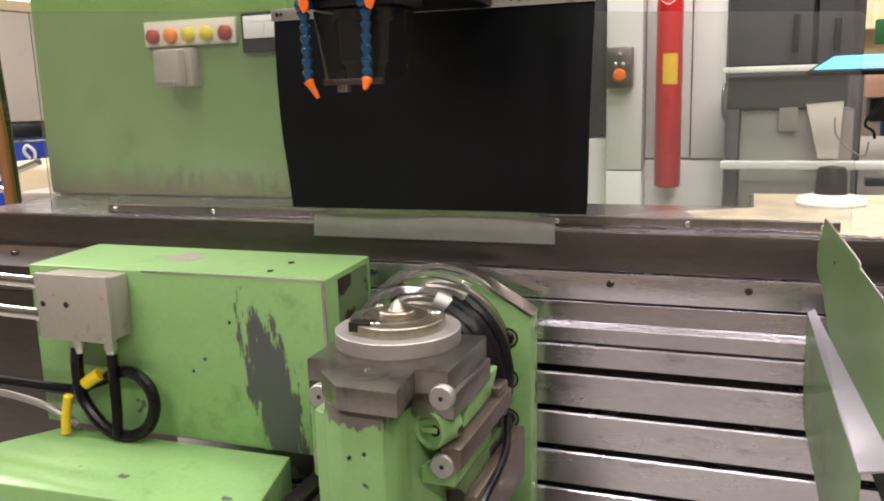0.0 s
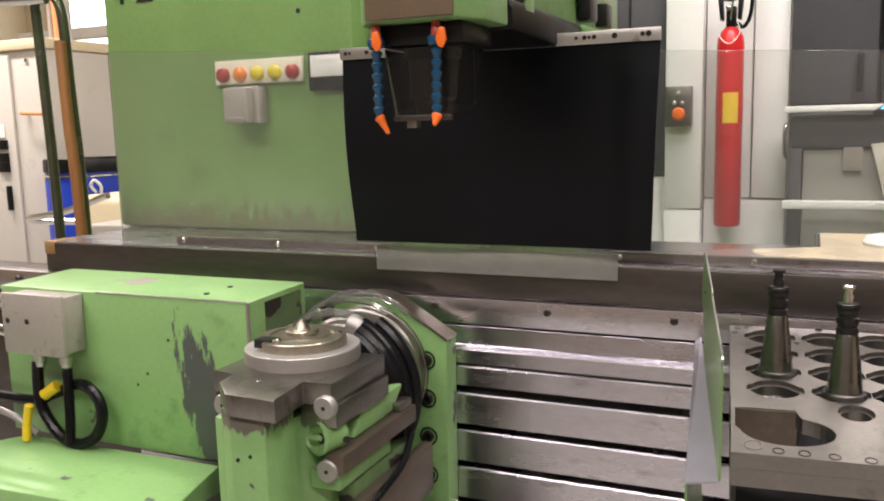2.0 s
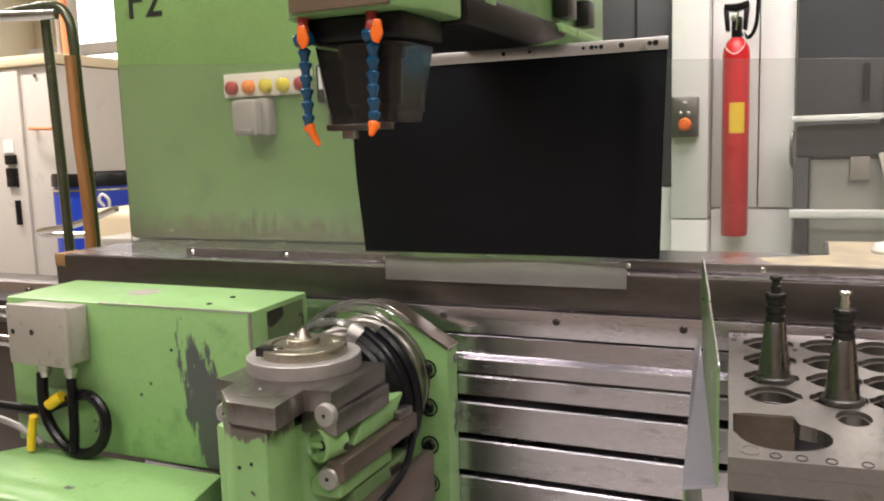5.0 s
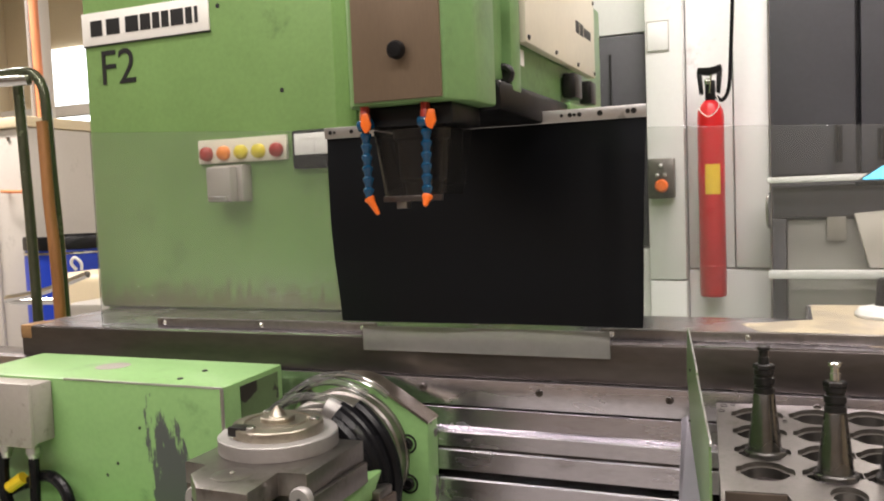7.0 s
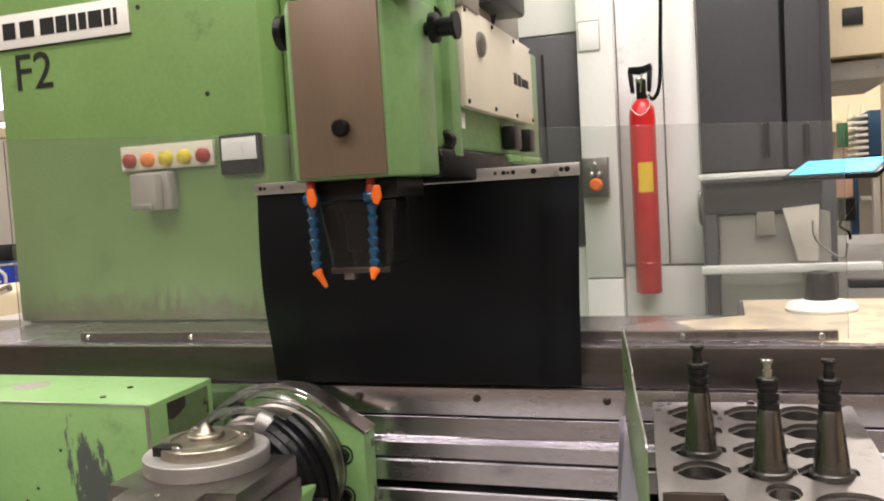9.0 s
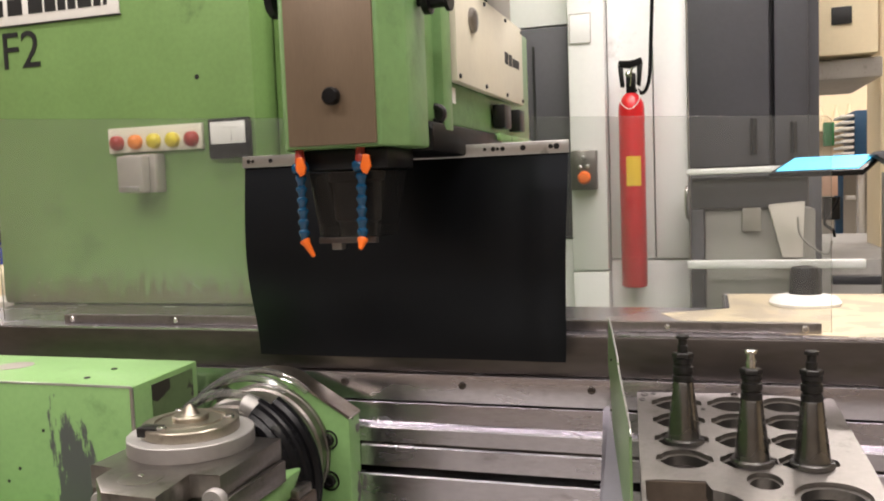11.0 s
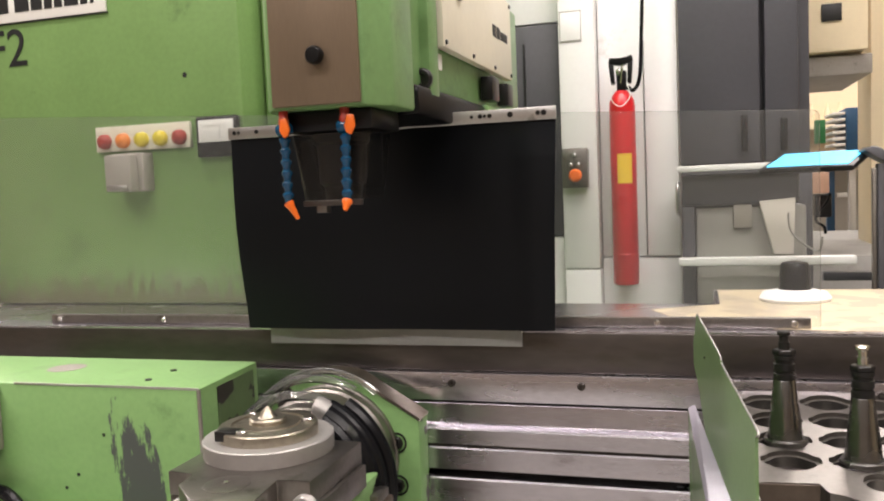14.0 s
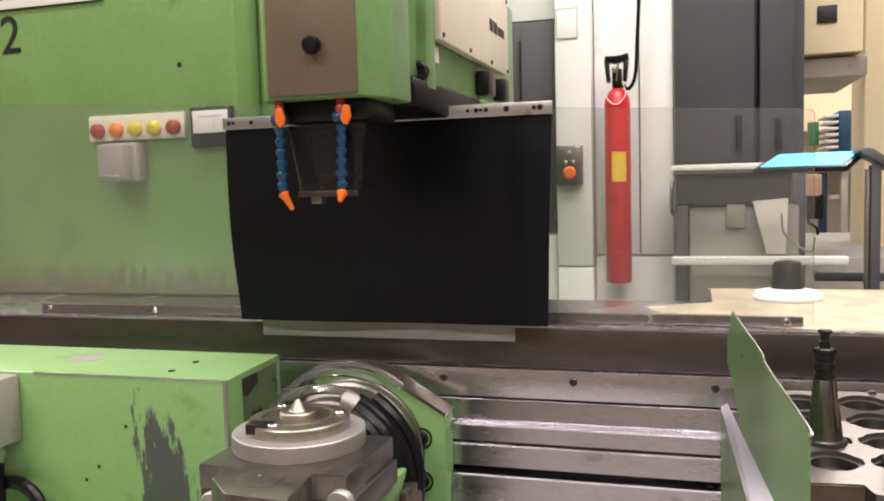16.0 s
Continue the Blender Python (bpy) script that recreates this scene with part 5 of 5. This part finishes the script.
dr = thing("plastic_drum", (-3.02, 4.02, 0.3), "blue plastic drum with a black lid", "drum")
DX, DY = -3.10, 4.10
part("shell", lathe(B(), (DX, DY, 0.32), [(0.27, 0), (0.29, 0.02), (0.295, 0.3), (0.30, 0.33), (0.295, 0.36), (0.295, 0.95), (0.285, 1.0)], n=40), "drum_blue", dr)
part("lid", lathe(B(), (DX, DY, 1.318), [(0.297, 0), (0.300, 0.004), (0.300, 0.07), (0.293, 0.085), (0.26, 0.085), (0.258, 0.07)], n=40), "black_plastic", dr, "black lid")
part("clamp_ring", lathe(B(), (DX, DY, 1.285), [(0.297, 0), (0.303, 0.004), (0.303, 0.016), (0.297, 0.02)], n=40), "chrome", dr)
part("tag", tube(B(), [(-2.83, 3.86, 1.19), (-2.85, 3.84, 1.235), (-2.82, 3.84, 1.27), (-2.79, 3.86, 1.235), (-2.80, 3.87, 1.19)], 0.010, n=8), "paper", dr)
dolly = thing("drum_dolly", (-3.0, 4.1, 0), "low steel pallet under the drum", "pallet")
part("deck", box(B(), -3.4, -2.6, 3.75, 4.45, 0.26, 0.319, 0.005), "steel_dark", dolly)
for x in (-3.35, -2.7):
    for y in (3.8, 4.35):
        part("foot", box(B(), x, x + 0.06, y, y + 0.06, 0.0, 0.259, 0.004), "steel_dark", dolly)
single("pale_tank", box(B(), -2.45, -1.6, 3.3, 3.7, 0.0, 1.22, 0.05, 4), "cream", (-2.2, 3.5, 0.0), "pale cream tank behind the machine column", "tank")

rail = thing("guard_rail", (-0.92, 1.9, 1.22), "dark green tubular guard rail with a curved top", "guard rail")
part("upright", tube(B(), [(-0.964, 1.9, 0.0), (-0.966, 1.9, 1.24), (-0.975, 1.9, 1.70), (-0.984, 1.9, 1.985)], 0.0165, n=12), "pipe_green", rail)
part("upright", tube(B(), [(-0.842, 1.9, 0.0), (-0.846, 1.9, 1.24), (-0.862, 1.9, 1.70), (-0.868, 1.9, 1.90), (-0.880, 1.9, 1.965), (-0.92, 1.9, 2.005), (-0.99, 1.895, 2.012), (-1.08, 1.88, 2.004), (-1.118, 1.86, 1.995)], 0.0165, n=12), "pipe_green", rail)
part("top_rail", tube(B(), [(-1.118, 1.86, 1.995), (-1.10, 1.84, 1.985), (-1.00, 1.85, 1.980), (-0.90, 1.87, 1.978)], 0.0165, n=12), "chrome", rail)
pole = single("wooden_pole", tube(B(), [(-0.806, 1.84, 0.02), (-0.814, 1.85, 1.24), (-0.840, 1.86, 1.60), (-0.856, 1.87, 1.845)], 0.0175, n=14), "wood", (-0.87, 1.84, 0.0), "worn brown wooden pole leaning on the rail", "pole")
bar = single("handle_bar", tube(B(), [(-1.20, 2.35, 1.315), (-1.45, 2.36, 1.245), (-1.66, 2.38, 1.215), (-1.69, 2.40, 1.205), (-1.66, 2.42, 1.195), (-1.45, 2.44, 1.195)], 0.014, n=10), "chrome", (-1.4, 2.4, 1.2), "bent chromed handle bar behind the rail", "handle bar")
cart = thing("cart", (-1.1, 2.5, 0), "pale cart body carrying the handle bar", "cart")
part("body", box(B(), -1.40, -0.70, 2.42, 3.0, 0.15, 1.19, 0.02), "beige", cart)
for x in (-1.34, -0.80):
    part("wheel", rod(B(), (x, 2.5, 0.075), (x + 0.04, 2.5, 0.075), 0.074, n=20), "black_plastic", cart)

# ---------------------------------------------------------------- what moves, and when
TABLE_X = [(0.0, 0.295), (0.5, 0.228), (1.0, 0.157), (1.5, 0.087), (2.0, 0.017), (2.12, 0.002), (2.3, 0.0), (5.0, 0.0), (10.0, 0.0), (12.8, 0.0), (12.92, 0.003),
           (13.0, 0.0126), (13.5, 0.082), (14.0, 0.151), (14.4, 0.206), (14.5, 0.213), (14.7, 0.213), (16.0, 0.213)]
HEAD_Y = [(0.0, -0.060), (1.5, -0.061), (3.0, -0.062), (3.1, -0.066), (4.0, -0.165), (4.85, -0.262), (5.0, -0.270), (5.15, -0.262), (5.5, -0.224), (6.0, -0.164), (6.5, -0.108), (7.0, -0.0515), (7.45, -0.003), (7.6, 0.0), (12.0, 0.0), (16.0, 0.0)]
HEAD_Z = [(0.0, 0.028), (3.0, 0.028), (8.0, 0.028), (8.22, 0.026), (8.5, -0.004), (9.0, -0.068), (9.5, -0.134), (9.72, -0.160), (9.85, -0.162), (10.1, -0.162), (10.25, -0.150), (11.3, -0.012), (11.5, 0.0), (12.0, 0.0), (16.0, 0.0)]
BULGE = [(0.0, 0.006), (8.5, 0.006), (9.0, 0.010), (9.4, 0.017), (9.6, 0.028), (9.8, 0.044), (10.2, 0.048), (10.9, 0.020), (11.5, 0.006), (16.0, 0.006)]


def at_time(rows, t):
    for (a, va), (b, vb) in zip(rows, rows[1:]):
        if a <= t <= b:
            return va + (vb - va) * (t - a) / (b - a)
    return rows[-1][1]


def motions():
    for ob in TABLE:
        base = Matrix.Translation(ob.location)
        walk(ob, [(t, Matrix.Translation((dx, 0, 0)) @ base) for t, dx in TABLE_X])
    times = sorted({t for t, _ in HEAD_Y} | {t for t, _ in HEAD_Z})
    for ob in HEAD:
        base = Matrix.Translation(ob.location)
        walk(ob, [(t, Matrix.Translation((0, at_time(HEAD_Y, t), at_time(HEAD_Z, t) - 0.009)) @ base) for t in times])
    base = Matrix.Translation(curtain.location)
    walk(curtain, [(t, Matrix.Translation((0, 0, dz)) @ base) for t, dz in HEAD_Z])
    lines = {}
    for t, bulge in BULGE:
        y, z, line = 0.0, 0.0, []
        for i in range(ROWS):
            f = (i + 0.5) / ROWS
            slope = max(-0.95, min(0.95, -bulge * math.pi * 1.15 / TALL * math.cos(math.pi * 1.75 * f * f)))
            line.append((y, z, math.degrees(math.asin(slope))))
            y += STEP * slope
            z -= STEP * math.sqrt(1 - slope * slope)
        lines[t] = line
    for i, slat in enumerate(SLATS):
        walk(slat, [(t, pose(0, lines[t][i][0], lines[t][i][1], lines[t][i][2], 0, 0)) for t, _ in BULGE])


motions()
